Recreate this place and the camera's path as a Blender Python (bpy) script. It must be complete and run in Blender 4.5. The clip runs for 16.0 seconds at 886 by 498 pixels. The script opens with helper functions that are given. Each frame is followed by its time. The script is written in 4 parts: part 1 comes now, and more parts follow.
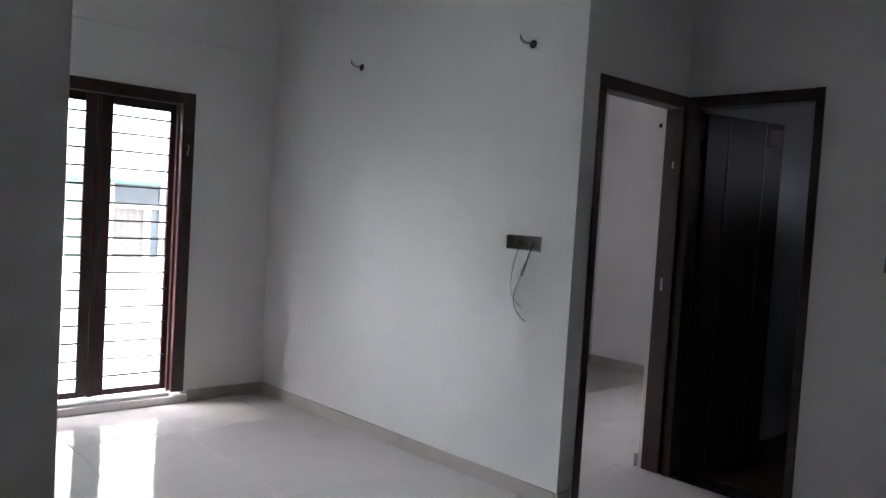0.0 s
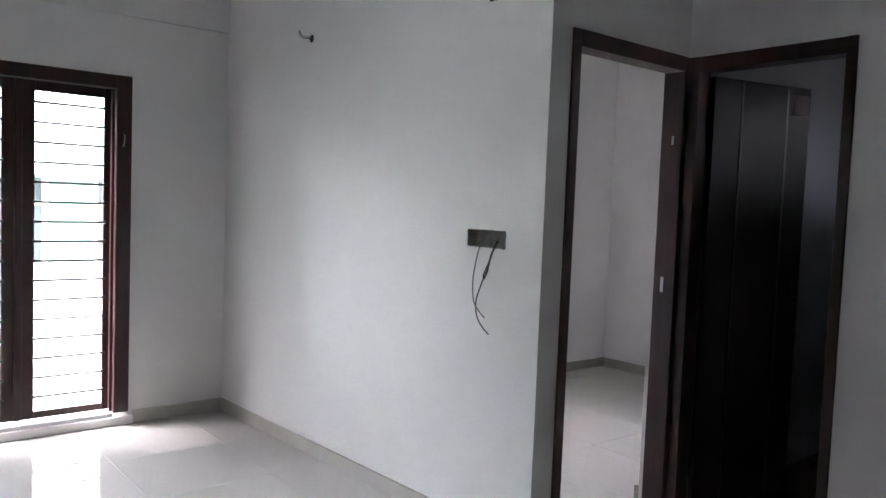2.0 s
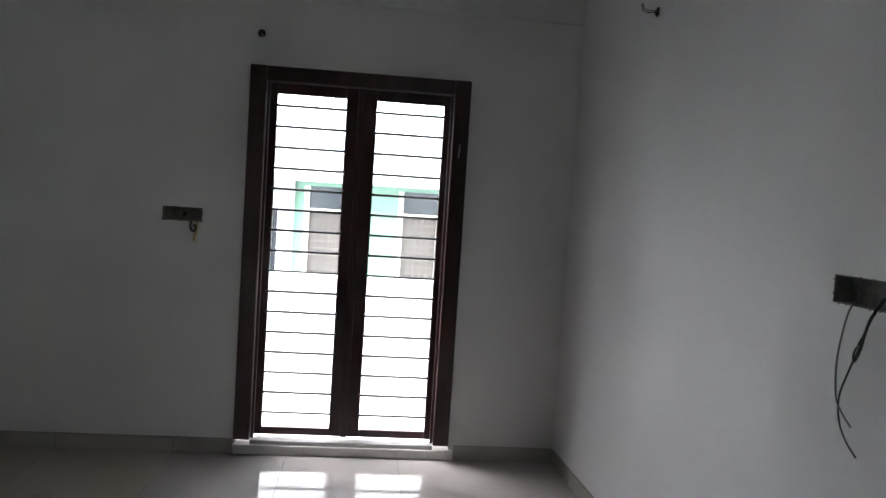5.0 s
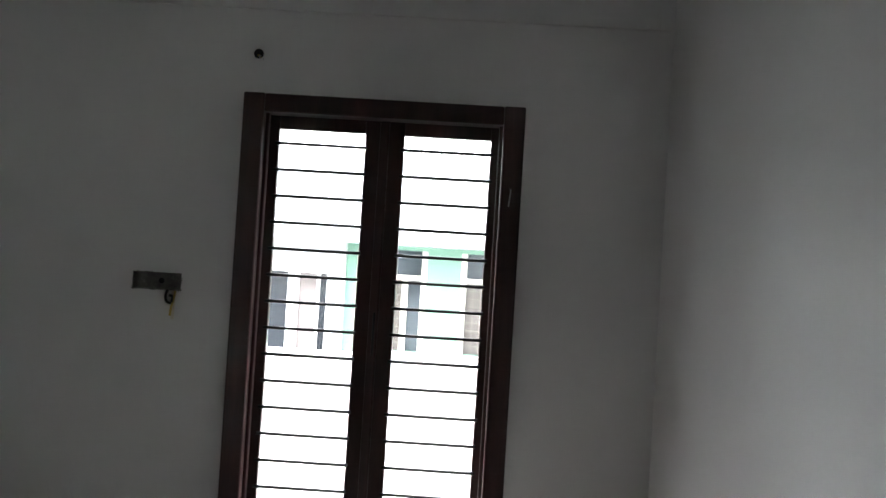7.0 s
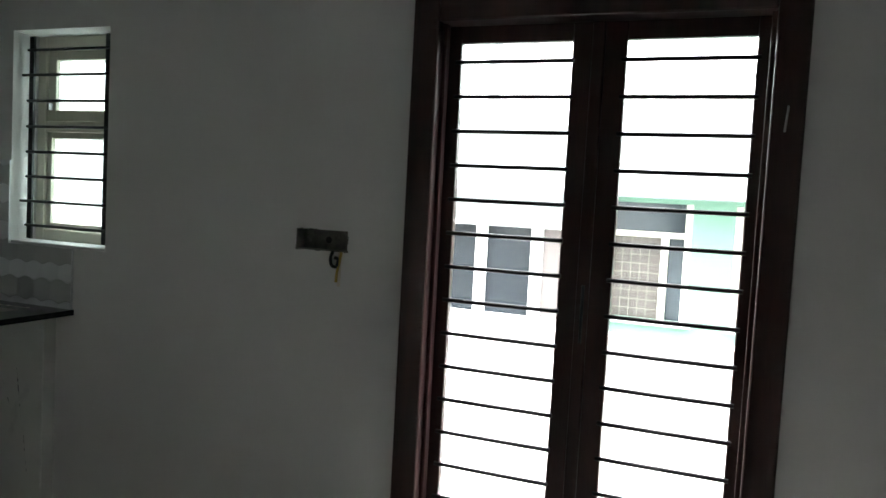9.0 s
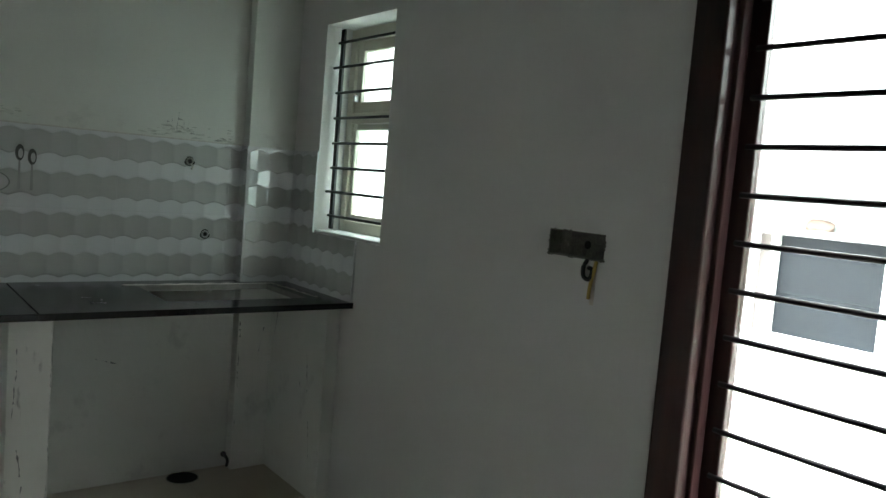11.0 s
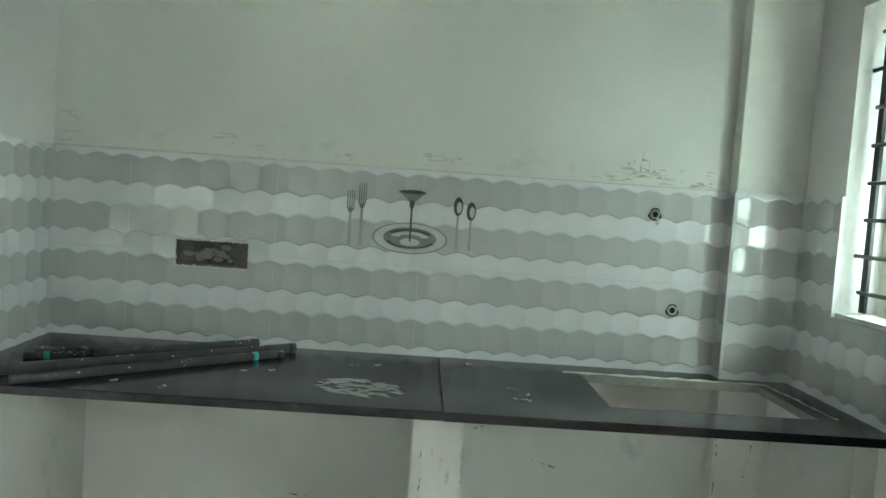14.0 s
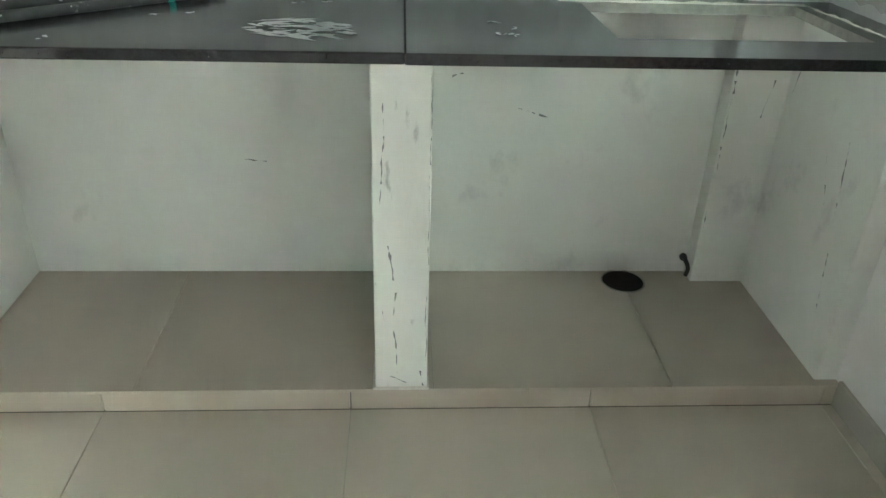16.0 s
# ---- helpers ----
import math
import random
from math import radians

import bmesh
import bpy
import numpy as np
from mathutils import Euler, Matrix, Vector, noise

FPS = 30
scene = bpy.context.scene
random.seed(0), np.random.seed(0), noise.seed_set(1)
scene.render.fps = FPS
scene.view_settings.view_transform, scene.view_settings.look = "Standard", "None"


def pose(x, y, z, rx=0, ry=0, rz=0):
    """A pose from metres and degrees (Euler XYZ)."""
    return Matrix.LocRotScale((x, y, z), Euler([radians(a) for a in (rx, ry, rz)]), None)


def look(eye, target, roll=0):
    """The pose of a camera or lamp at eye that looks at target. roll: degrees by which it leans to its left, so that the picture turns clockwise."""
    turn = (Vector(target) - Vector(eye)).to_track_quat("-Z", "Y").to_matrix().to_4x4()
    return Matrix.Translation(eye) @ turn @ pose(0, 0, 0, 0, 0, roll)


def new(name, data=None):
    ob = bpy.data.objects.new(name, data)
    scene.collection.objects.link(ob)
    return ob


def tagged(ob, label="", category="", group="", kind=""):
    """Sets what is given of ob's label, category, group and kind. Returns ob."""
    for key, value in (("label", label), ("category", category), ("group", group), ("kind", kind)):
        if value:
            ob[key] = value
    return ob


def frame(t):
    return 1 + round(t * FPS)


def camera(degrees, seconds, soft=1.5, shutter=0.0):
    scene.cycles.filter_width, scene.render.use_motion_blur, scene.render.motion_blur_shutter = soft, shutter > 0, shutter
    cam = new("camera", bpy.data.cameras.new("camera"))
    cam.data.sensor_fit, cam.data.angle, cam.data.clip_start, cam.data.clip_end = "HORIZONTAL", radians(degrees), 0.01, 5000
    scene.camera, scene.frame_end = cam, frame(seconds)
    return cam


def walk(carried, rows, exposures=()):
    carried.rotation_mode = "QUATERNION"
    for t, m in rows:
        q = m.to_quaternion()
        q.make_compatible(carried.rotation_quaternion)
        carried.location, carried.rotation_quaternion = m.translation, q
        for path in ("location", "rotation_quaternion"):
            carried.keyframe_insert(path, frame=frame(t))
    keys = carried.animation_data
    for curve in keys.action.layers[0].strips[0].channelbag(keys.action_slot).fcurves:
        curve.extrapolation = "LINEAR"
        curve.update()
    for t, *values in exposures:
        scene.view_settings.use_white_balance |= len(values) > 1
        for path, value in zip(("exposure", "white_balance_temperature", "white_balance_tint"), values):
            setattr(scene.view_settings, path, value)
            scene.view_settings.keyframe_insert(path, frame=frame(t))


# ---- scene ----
cam = camera(60.6, 16.0)
PATH = [
    (0, (-2.76, -4.967, 1.398), (-1.421, -3.485, 1.303), 3.5),
    (0.5, (-2.674, -4.867, 1.407), (-1.187, -3.534, 1.294), 2.8),
    (1, (-2.458, -4.82, 1.419), (-0.971, -3.489, 1.294), 1.7),
    (1.5, (-2.248, -4.779, 1.417), (-0.866, -3.337, 1.307), 1.4),
    (2, (-2.031, -4.719, 1.412), (-0.764, -3.177, 1.292), 2.2),
    (2.5, (-1.836, -4.664, 1.434), (-0.794, -2.964, 1.273), 2.8),
    (3, (-1.557, -4.657, 1.438), (-0.858, -2.792, 1.26), 3.0),
    (3.5, (-1.385, -4.638, 1.423), (-0.951, -2.695, 1.238), 3.4),
    (4, (-1.259, -4.503, 1.42), (-0.97, -2.53, 1.255), 3.5),
    (6.5, (-0.93, -3.426, 1.441), (-0.848, -1.427, 1.431), 3.6),
    (7, (-0.849, -3.151, 1.434), (-0.885, -1.152, 1.466), 3.5),
    (7.5, (-0.81, -2.941, 1.443), (-0.944, -0.946, 1.448), 3.6),
    (8, (-0.761, -2.685, 1.433), (-1.105, -0.715, 1.381), 3.6),
    (8.2, (-0.75, -2.603, 1.441), (-1.178, -0.651, 1.36), 3.4),
    (10.3, (-0.678, -1.799, 1.429), (-1.913, -0.233, 1.282), 4.0),
    (10.5, (-0.66, -1.72, 1.436), (-1.987, -0.232, 1.282), 4.2),
    (11, (-0.672, -1.576, 1.412), (-2.241, -0.347, 1.245), 4.7),
    (11.5, (-0.748, -1.496, 1.412), (-2.473, -0.502, 1.228), 4.7),
    (12, (-0.849, -1.386, 1.418), (-2.708, -0.668, 1.247), 5.1),
    (12.5, (-0.952, -1.295, 1.397), (-2.897, -0.847, 1.267), 5.0),
    (13, (-1.076, -1.233, 1.397), (-3.064, -1.041, 1.288), 4.4),
    (13.5, (-1.272, -1.226, 1.422), (-3.268, -1.173, 1.307), 4.2),
    (14, (-1.452, -1.201, 1.413), (-3.447, -1.144, 1.293), 4.0),
    (14.5, (-1.636, -1.135, 1.408), (-3.627, -1.088, 1.225), 3.0),
    (15, (-1.754, -1.094, 1.366), (-3.724, -1.077, 1.02), 1.8),
    (15.5, (-1.805, -1.118, 1.328), (-3.682, -1.083, 0.637), 1.5),
    (16, (-1.814, -1.128, 1.281), (-3.563, -1.02, 0.317), 1.8),
]
EXPOSURES = [(0.0, 5.85, 6050, 20), (0.5, 6.15, 6050, 20), (1.5, 6.5, 6050, 20), (3.5, 5.45, 6050, 21), (4.2, 5.1, 6100, 20), (7.5, 5.15, 6300, 14), (10.5, 4.9, 6400, 6),
             (11.5, 6.0, 6400, 4), (12.5, 6.8, 6400, 0), (14.5, 6.85, 6350, -1), (16.0, 7.5, 6500, 3)]
walk(cam, [(t, look(eye, target, roll)) for t, eye, target, roll in PATH], EXPOSURES)

# ---- world and sun ----
world = bpy.data.worlds.new("overcast_sky")
scene.world = world
world.use_nodes = True
wn = world.node_tree.nodes
sky = wn.new("ShaderNodeTexSky")
sky.sky_type, sky.sun_disc = "NISHITA", False
sky.sun_elevation, sky.sun_rotation = radians(71), radians(-75)
sky.air_density, sky.dust_density = 1.6, 6.0
grey = wn.new("ShaderNodeHueSaturation")
grey.inputs["Saturation"].default_value = 0.10
world.node_tree.links.new(sky.outputs["Color"], grey.inputs["Color"])
world.node_tree.links.new(grey.outputs["Color"], wn["Background"].inputs["Color"])
wn["Background"].inputs["Strength"].default_value = 0.15
sun_data = bpy.data.lights.new("sun", "SUN")
sun_data.energy, sun_data.angle, sun_data.color = 0.6, radians(40), (1.0, 0.97, 0.92)
sun = new("sun", sun_data)
sun.matrix_world = look((-3.14, 0.84, 9.45), (0.0, 0.0, 0.0))


# ---- materials ----
def mat(name, color, rough=0.6, metal=0.0, vary=0.08, scale=3.0, fine=60.0, bump=0.02, spec=0.5, rand=0.0,
        stain=None, stain_amount=0.0, stain_scale=4.0, stain_from=0.62, stain_band=None, stretch=(1, 1, 1), coat=0.0, dots=0.0):
    m = bpy.data.materials.new(name)
    m.use_nodes = True
    nt = m.node_tree
    n, l = nt.nodes, nt.links
    b = n["Principled BSDF"]
    tc = n.new("ShaderNodeTexCoord")
    mp = n.new("ShaderNodeMapping")
    mp.inputs["Scale"].default_value = stretch
    l.new(tc.outputs["Object"], mp.inputs["Vector"])
    big = n.new("ShaderNodeTexNoise")
    big.inputs["Scale"].default_value, big.inputs["Detail"].default_value = scale, 4
    small = n.new("ShaderNodeTexNoise")
    small.inputs["Scale"].default_value, small.inputs["Detail"].default_value = fine, 3
    l.new(mp.outputs["Vector"], big.inputs["Vector"])
    l.new(mp.outputs["Vector"], small.inputs["Vector"])
    mix = n.new("ShaderNodeMix")
    mix.data_type = "RGBA"
    lo = [max(0, c * (1 - vary)) for c in color] + [1]
    hi = [min(1, c * (1 + vary)) for c in color] + [1]
    mix.inputs["A"].default_value, mix.inputs["B"].default_value = lo, hi
    add = n.new("ShaderNodeMath")
    add.operation = "MULTIPLY_ADD"
    add.inputs[1].default_value = 0.4
    l.new(small.outputs["Fac"], add.inputs[0])
    sc = n.new("ShaderNodeMath")
    sc.operation = "MULTIPLY_ADD"
    sc.inputs[1].default_value, sc.inputs[2].default_value = 1.6, -0.5
    l.new(big.outputs["Fac"], sc.inputs[0])
    l.new(sc.outputs[0], add.inputs[2])
    last = add.outputs[0]
    if rand:
        oi = n.new("ShaderNodeObjectInfo")
        ra = n.new("ShaderNodeMath")
        ra.operation = "MULTIPLY_ADD"
        ra.inputs[1].default_value = rand
        l.new(oi.outputs["Random"], ra.inputs[0])
        l.new(last, ra.inputs[2])
        last = ra.outputs[0]
    cl = n.new("ShaderNodeClamp")
    l.new(last, cl.inputs["Value"])
    l.new(cl.outputs[0], mix.inputs["Factor"])
    col = mix.outputs["Result"]
    if stain:
        st = n.new("ShaderNodeTexNoise")
        st.inputs["Scale"].default_value, st.inputs["Detail"].default_value = stain_scale, 8
        st.inputs["Roughness"].default_value = 0.65
        l.new(mp.outputs["Vector"], st.inputs["Vector"])
        ra2 = n.new("ShaderNodeMapRange")
        ra2.inputs["From Min"].default_value, ra2.inputs["From Max"].default_value = stain_from, stain_from + 0.12
        ra2.inputs["To Max"].default_value = stain_amount
        l.new(st.outputs["Fac"], ra2.inputs["Value"])
        if stain_band:
            sx = n.new("ShaderNodeSeparateXYZ")
            l.new(tc.outputs["Object"], sx.inputs[0])
            mul = ra2.outputs[0]
            for z_out, z_in in (stain_band[:2], stain_band[3:1:-1]):
                bd = n.new("ShaderNodeMapRange")
                bd.inputs["From Min"].default_value, bd.inputs["From Max"].default_value = z_out, z_in
                l.new(sx.outputs["Z"], bd.inputs["Value"])
                mm = n.new("ShaderNodeMath")
                mm.operation = "MULTIPLY"
                l.new(mul, mm.inputs[0])
                l.new(bd.outputs[0], mm.inputs[1])
                mul = mm.outputs[0]
            ra2 = mul.node
        mx = n.new("ShaderNodeMix")
        mx.data_type = "RGBA"
        l.new(ra2.outputs[0], mx.inputs["Factor"])
        l.new(col, mx.inputs["A"])
        mx.inputs["B"].default_value = (*stain, 1)
        col = mx.outputs["Result"]
    height = small.outputs["Fac"]
    if dots:
        vo = n.new("ShaderNodeTexVoronoi")
        vo.inputs["Scale"].default_value, vo.inputs["Randomness"].default_value = dots, 0.0
        vo.voronoi_dimensions = "2D"
        sp, cb, tu = n.new("ShaderNodeSeparateXYZ"), n.new("ShaderNodeCombineXYZ"), n.new("ShaderNodeMapping")
        tu.inputs["Rotation"].default_value = (0, 0, radians(45))
        l.new(tc.outputs["Object"], sp.inputs[0])
        l.new(sp.outputs["X"], cb.inputs["X"])
        l.new(sp.outputs["Z"], cb.inputs["Y"])
        l.new(cb.outputs[0], tu.inputs["Vector"])
        l.new(tu.outputs[0], vo.inputs["Vector"])
        dr = n.new("ShaderNodeMapRange")
        dr.inputs["From Min"].default_value, dr.inputs["From Max"].default_value = 0.25, 0.4
        dr.inputs["To Min"].default_value, dr.inputs["To Max"].default_value = 0.85, 1.0
        l.new(vo.outputs["Distance"], dr.inputs["Value"])
        dm = n.new("ShaderNodeMix")
        dm.data_type, dm.blend_type = "RGBA", "MULTIPLY"
        dm.inputs["Factor"].default_value = 1.0
        l.new(col, dm.inputs["A"])
        l.new(dr.outputs[0], dm.inputs["B"])
        col = dm.outputs["Result"]
    l.new(col, b.inputs["Base Color"])
    rr = n.new("ShaderNodeMapRange")
    rr.inputs["To Min"].default_value, rr.inputs["To Max"].default_value = max(0.02, rough * 0.85), min(1, rough * 1.15)
    l.new(big.outputs["Fac"], rr.inputs["Value"])
    l.new(rr.outputs[0], b.inputs["Roughness"])
    b.inputs["Metallic"].default_value = metal
    b.inputs["Specular IOR Level"].default_value = spec
    b.inputs["Coat Weight"].default_value = coat
    b.inputs["Coat Roughness"].default_value = 0.15
    if bump:
        bp = n.new("ShaderNodeBump")
        bp.inputs["Strength"].default_value = min(1.0, bump * 10)
        bp.inputs["Distance"].default_value = 0.002
        l.new(height, bp.inputs["Height"])
        l.new(bp.outputs["Normal"], b.inputs["Normal"])
    return m


def glass_mat(name, tint, rough):
    m = bpy.data.materials.new(name)
    m.use_nodes = True
    nt = m.node_tree
    n, l = nt.nodes, nt.links
    n.remove(n["Principled BSDF"])
    tr, gl, mx, fr = (n.new(k) for k in ("ShaderNodeBsdfTransparent", "ShaderNodeBsdfGlossy", "ShaderNodeMixShader", "ShaderNodeFresnel"))
    tr.inputs["Color"].default_value = (*tint, 1)
    gl.inputs["Roughness"].default_value = rough
    fr.inputs["IOR"].default_value = 1.45
    l.new(fr.outputs[0], mx.inputs["Fac"])
    l.new(tr.outputs[0], mx.inputs[1])
    l.new(gl.outputs[0], mx.inputs[2])
    l.new(mx.outputs[0], n["Material Output"].inputs["Surface"])
    return m


M_WALL = mat("white_wall_paint", (0.71, 0.70, 0.68), 0.75, vary=0.03, scale=1.3, fine=90, bump=0.03, spec=0.3)
M_KWALL = mat("kitchen_wall_paint", (0.70, 0.71, 0.66), 0.75, vary=0.04, scale=1.5, fine=90, bump=0.03, spec=0.3,
              stain=(0.20, 0.20, 0.18), stain_amount=0.22, stain_scale=8.0, stain_from=0.55, stain_band=(1.49, 1.515, 1.53, 1.64), stretch=(1, 1, 1.8))
M_SCUFF = mat("scuffed_plaster", (0.74, 0.75, 0.71), 0.8, vary=0.05, scale=3, fine=70, bump=0.04, spec=0.3,
              stain=(0.20, 0.20, 0.20), stain_amount=0.30, stain_scale=4.5, stain_from=0.60, stretch=(1, 1, 0.8))
M_PIER = mat("badly_scuffed_plaster", (0.78, 0.79, 0.75), 0.8, vary=0.04, scale=3, fine=70, bump=0.05, spec=0.3,
             stain=(0.14, 0.14, 0.14), stain_amount=0.6, stain_scale=24.0, stain_from=0.60, stretch=(1, 1, 0.30))
M_CEIL = mat("ceiling_paint", (0.70, 0.70, 0.69), 0.85, vary=0.03, bump=0.02, spec=0.2)
M_TILE = mat("polished_floor_tile", (0.44, 0.41, 0.385), 0.04, vary=0.04, scale=2.5, fine=25, bump=0.0, spec=0.28, rand=0.06)
M_KTILE = mat("matt_kitchen_tile", (0.47, 0.415, 0.345), 0.32, vary=0.05, scale=3, fine=30, bump=0.005, spec=0.4, rand=0.02)
M_GROUT = mat("grout", (0.17, 0.15, 0.13), 0.9, vary=0.15, scale=9, bump=0.05)
M_SKIRT = mat("skirting_tile", (0.42, 0.39, 0.35), 0.25, vary=0.06, scale=4, fine=40, bump=0.005, rand=0.3)
M_WOOD = mat("dark_polished_wood", (0.040, 0.017, 0.016), 0.30, vary=0.45, scale=5, fine=40, bump=0.03, spec=0.5, stretch=(5, 5, 0.5))
M_LEAF = mat("dark_door_laminate", (0.014, 0.011, 0.010), 0.5, vary=0.4, scale=4, fine=50, bump=0.015, stretch=(6, 6, 0.4))
M_BLACK = mat("black_painted_steel", (0.015, 0.015, 0.017), 0.45, metal=0.3, vary=0.3, scale=12, bump=0.02)
M_STEEL = mat("dull_steel", (0.42, 0.42, 0.41), 0.4, metal=0.9, vary=0.15, scale=20, bump=0.01)
M_STRIP = mat("steel_inlay", (0.14, 0.137, 0.135), 0.5, metal=0.6, vary=0.1, bump=0.0)
M_GALV = mat("dirty_galvanised_box", (0.17, 0.16, 0.145), 0.7, metal=0.3, vary=0.5, scale=30, fine=120, bump=0.06,
             stain=(0.5, 0.49, 0.45), stain_amount=0.9, stain_scale=14)
M_DARK = mat("dark_hole", (0.018, 0.016, 0.015), 0.9, vary=0.4, scale=20, bump=0.03)
M_WIRE = mat("grey_cable", (0.16, 0.15, 0.15), 0.5, vary=0.1, bump=0.0)
M_WIREY = mat("yellow_cable", (0.45, 0.33, 0.08), 0.5, vary=0.15, bump=0.0)
M_WIREB = mat("black_cable", (0.02, 0.02, 0.022), 0.5, vary=0.1, bump=0.0)
M_RUST = mat("rust_run", (0.62, 0.57, 0.48), 0.9, vary=0.2, scale=40, bump=0.02)
M_GRANITE = mat("black_granite", (0.020, 0.020, 0.022), 0.17, vary=0.5, scale=120, fine=400, bump=0.0, spec=0.5,
                stain=(0.30, 0.30, 0.29), stain_amount=0.16, stain_scale=5.5)
M_GEDGE = mat("sawn_granite_edge", (0.30, 0.29, 0.26), 0.8, vary=0.25, scale=40, bump=0.06)
M_CEMENT = mat("white_cement", (0.62, 0.60, 0.55), 0.9, vary=0.15, scale=30, bump=0.08)
M_PAINT = mat("dried_white_paint", (0.52, 0.53, 0.53), 0.6, vary=0.08, scale=50, bump=0.05)
M_SWHITE = mat("glossy_white_wall_tile", (0.76, 0.77, 0.77), 0.045, vary=0.02, scale=3, fine=30, bump=0.0, spec=0.8)
M_SGREY = mat("dotted_grey_wall_tile", (0.55, 0.56, 0.54), 0.06, vary=0.03, scale=3, fine=30, bump=0.0, spec=0.8, dots=230)
M_PRINT = mat("printed_silver_grey", (0.20, 0.20, 0.19), 0.3, vary=0.35, scale=25, bump=0.0)
M_PRINTM = mat("printed_mid_grey", (0.36, 0.36, 0.35), 0.3, vary=0.2, scale=25, bump=0.0)
M_PRINTD = mat("printed_dark", (0.055, 0.055, 0.052), 0.3, vary=0.3, scale=25, bump=0.0)
M_PRINTL = mat("printed_light", (0.58, 0.58, 0.57), 0.25, vary=0.1, scale=25, bump=0.0)
M_ROD = mat("grimy_black_pipe", (0.055, 0.056, 0.056), 0.6, vary=0.5, scale=15, fine=90, bump=0.05,
            stain=(0.5, 0.5, 0.49), stain_amount=0.7, stain_scale=26)
M_TAPE = mat("turquoise_tape", (0.05, 0.55, 0.48), 0.4, vary=0.05, bump=0.0)
M_CREAM = mat("cream_window_frame", (0.62, 0.60, 0.50), 0.4, vary=0.05, scale=8, bump=0.01)
M_SILL = mat("pale_stone_sill", (0.66, 0.65, 0.63), 0.35, vary=0.08, scale=12, bump=0.01)
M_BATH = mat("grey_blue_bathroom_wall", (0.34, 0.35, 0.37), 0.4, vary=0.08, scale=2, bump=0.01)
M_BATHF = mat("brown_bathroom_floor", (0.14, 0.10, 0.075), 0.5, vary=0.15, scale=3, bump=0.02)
M_PARA = mat("white_parapet_paint", (0.72, 0.72, 0.71), 0.8, vary=0.05, scale=2, bump=0.05,
             stain=(0.45, 0.44, 0.42), stain_amount=0.25, stain_scale=2.2)
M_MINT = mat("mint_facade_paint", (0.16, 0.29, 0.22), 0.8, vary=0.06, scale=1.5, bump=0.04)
M_NWHITE = mat("white_facade_paint", (0.50, 0.53, 0.53), 0.8, vary=0.05, scale=1.2, bump=0.04)
M_NGLASS = mat("dusty_window_pane", (0.014, 0.017, 0.022), 0.12, vary=0.5, scale=2.0, fine=20, bump=0.0, spec=0.2)
M_UPPANE = mat("hazy_upper_pane", (0.040, 0.050, 0.060), 0.15, vary=0.4, scale=3.0, fine=20, bump=0.0, spec=0.3)
M_GRILLE = mat("dull_window_grille", (0.24, 0.22, 0.19), 0.6, vary=0.15, scale=8, bump=0.01)
M_DIM = mat("dim_curtained_pane", (0.075, 0.062, 0.056), 0.5, vary=0.4, scale=5, fine=20, bump=0.0)
M_CURTAIN = mat("brown_window_curtain", (0.16, 0.135, 0.13), 0.8, vary=0.15, scale=6, bump=0.03)
M_GREENR = mat("green_railing_paint", (0.16, 0.34, 0.24), 0.5, vary=0.1, bump=0.01)
M_GROUND = mat("dusty_asphalt", (0.07, 0.068, 0.063), 0.95, vary=0.3, scale=0.5, fine=20, bump=0.08)
M_BRICK = mat("old_brick", (0.24, 0.17, 0.14), 0.9, vary=0.3, scale=30, bump=0.1)
M_RED = mat("red_plastic", (0.45, 0.03, 0.04), 0.5, vary=0.1, bump=0.01)
M_GLASS = glass_mat("clear_pane", (0.93, 0.96, 0.95), 0.02)
M_FROST = glass_mat("frosted_pane", (0.62, 0.70, 0.69), 0.1)
_n, _l = M_FROST.node_tree.nodes, M_FROST.node_tree.links
_tl, _mx = _n.new("ShaderNodeBsdfTranslucent"), _n.new("ShaderNodeMixShader")
_tl.inputs["Color"].default_value = (0.17, 0.21, 0.20, 1)
_mx.inputs["Fac"].default_value = 0.88
_l.new(_n["Material Output"].inputs["Surface"].links[0].from_socket, _mx.inputs[1])
_l.new(_tl.outputs[0], _mx.inputs[2])
_l.new(_mx.outputs[0], _n["Material Output"].inputs["Surface"])


# ---- mesh helpers ----
def part(name, bm, material, parent=None, label="", matrix=None):
    me = bpy.data.meshes.new(name)
    bm.to_mesh(me)
    bm.free()
    for m in (material if isinstance(material, (list, tuple)) else [material]):
        me.materials.append(m)
    ob = new(name, me)
    if matrix is not None:
        ob.matrix_basis = matrix
    if parent is not None:
        ob.parent = parent
    return tagged(ob, label)


def add_box(bm, x0, y0, z0, x1, y1, z1, bevel=0.0):
    vs = bmesh.ops.create_cube(bm, size=1.0)["verts"]
    for v in vs:
        v.co = Vector(((x0 + x1) / 2 + v.co.x * (x1 - x0), (y0 + y1) / 2 + v.co.y * (y1 - y0), (z0 + z1) / 2 + v.co.z * (z1 - z0)))
    if bevel:
        es = list({e for v in vs for e in v.link_edges})
        bmesh.ops.bevel(bm, geom=es, offset=bevel, segments=2, affect="EDGES", profile=0.5)
    return bm


def box(x0, y0, z0, x1, y1, z1, bevel=0.0):
    return add_box(bmesh.new(), min(x0, x1), min(y0, y1), min(z0, z1), max(x0, x1), max(y0, y1), max(z0, z1), bevel)


def tube(points, r, seg=8, closed=True):
    """A round bar along a line of points."""
    bm = bmesh.new()
    add_tube(bm, points, r, seg, closed)
    return bm


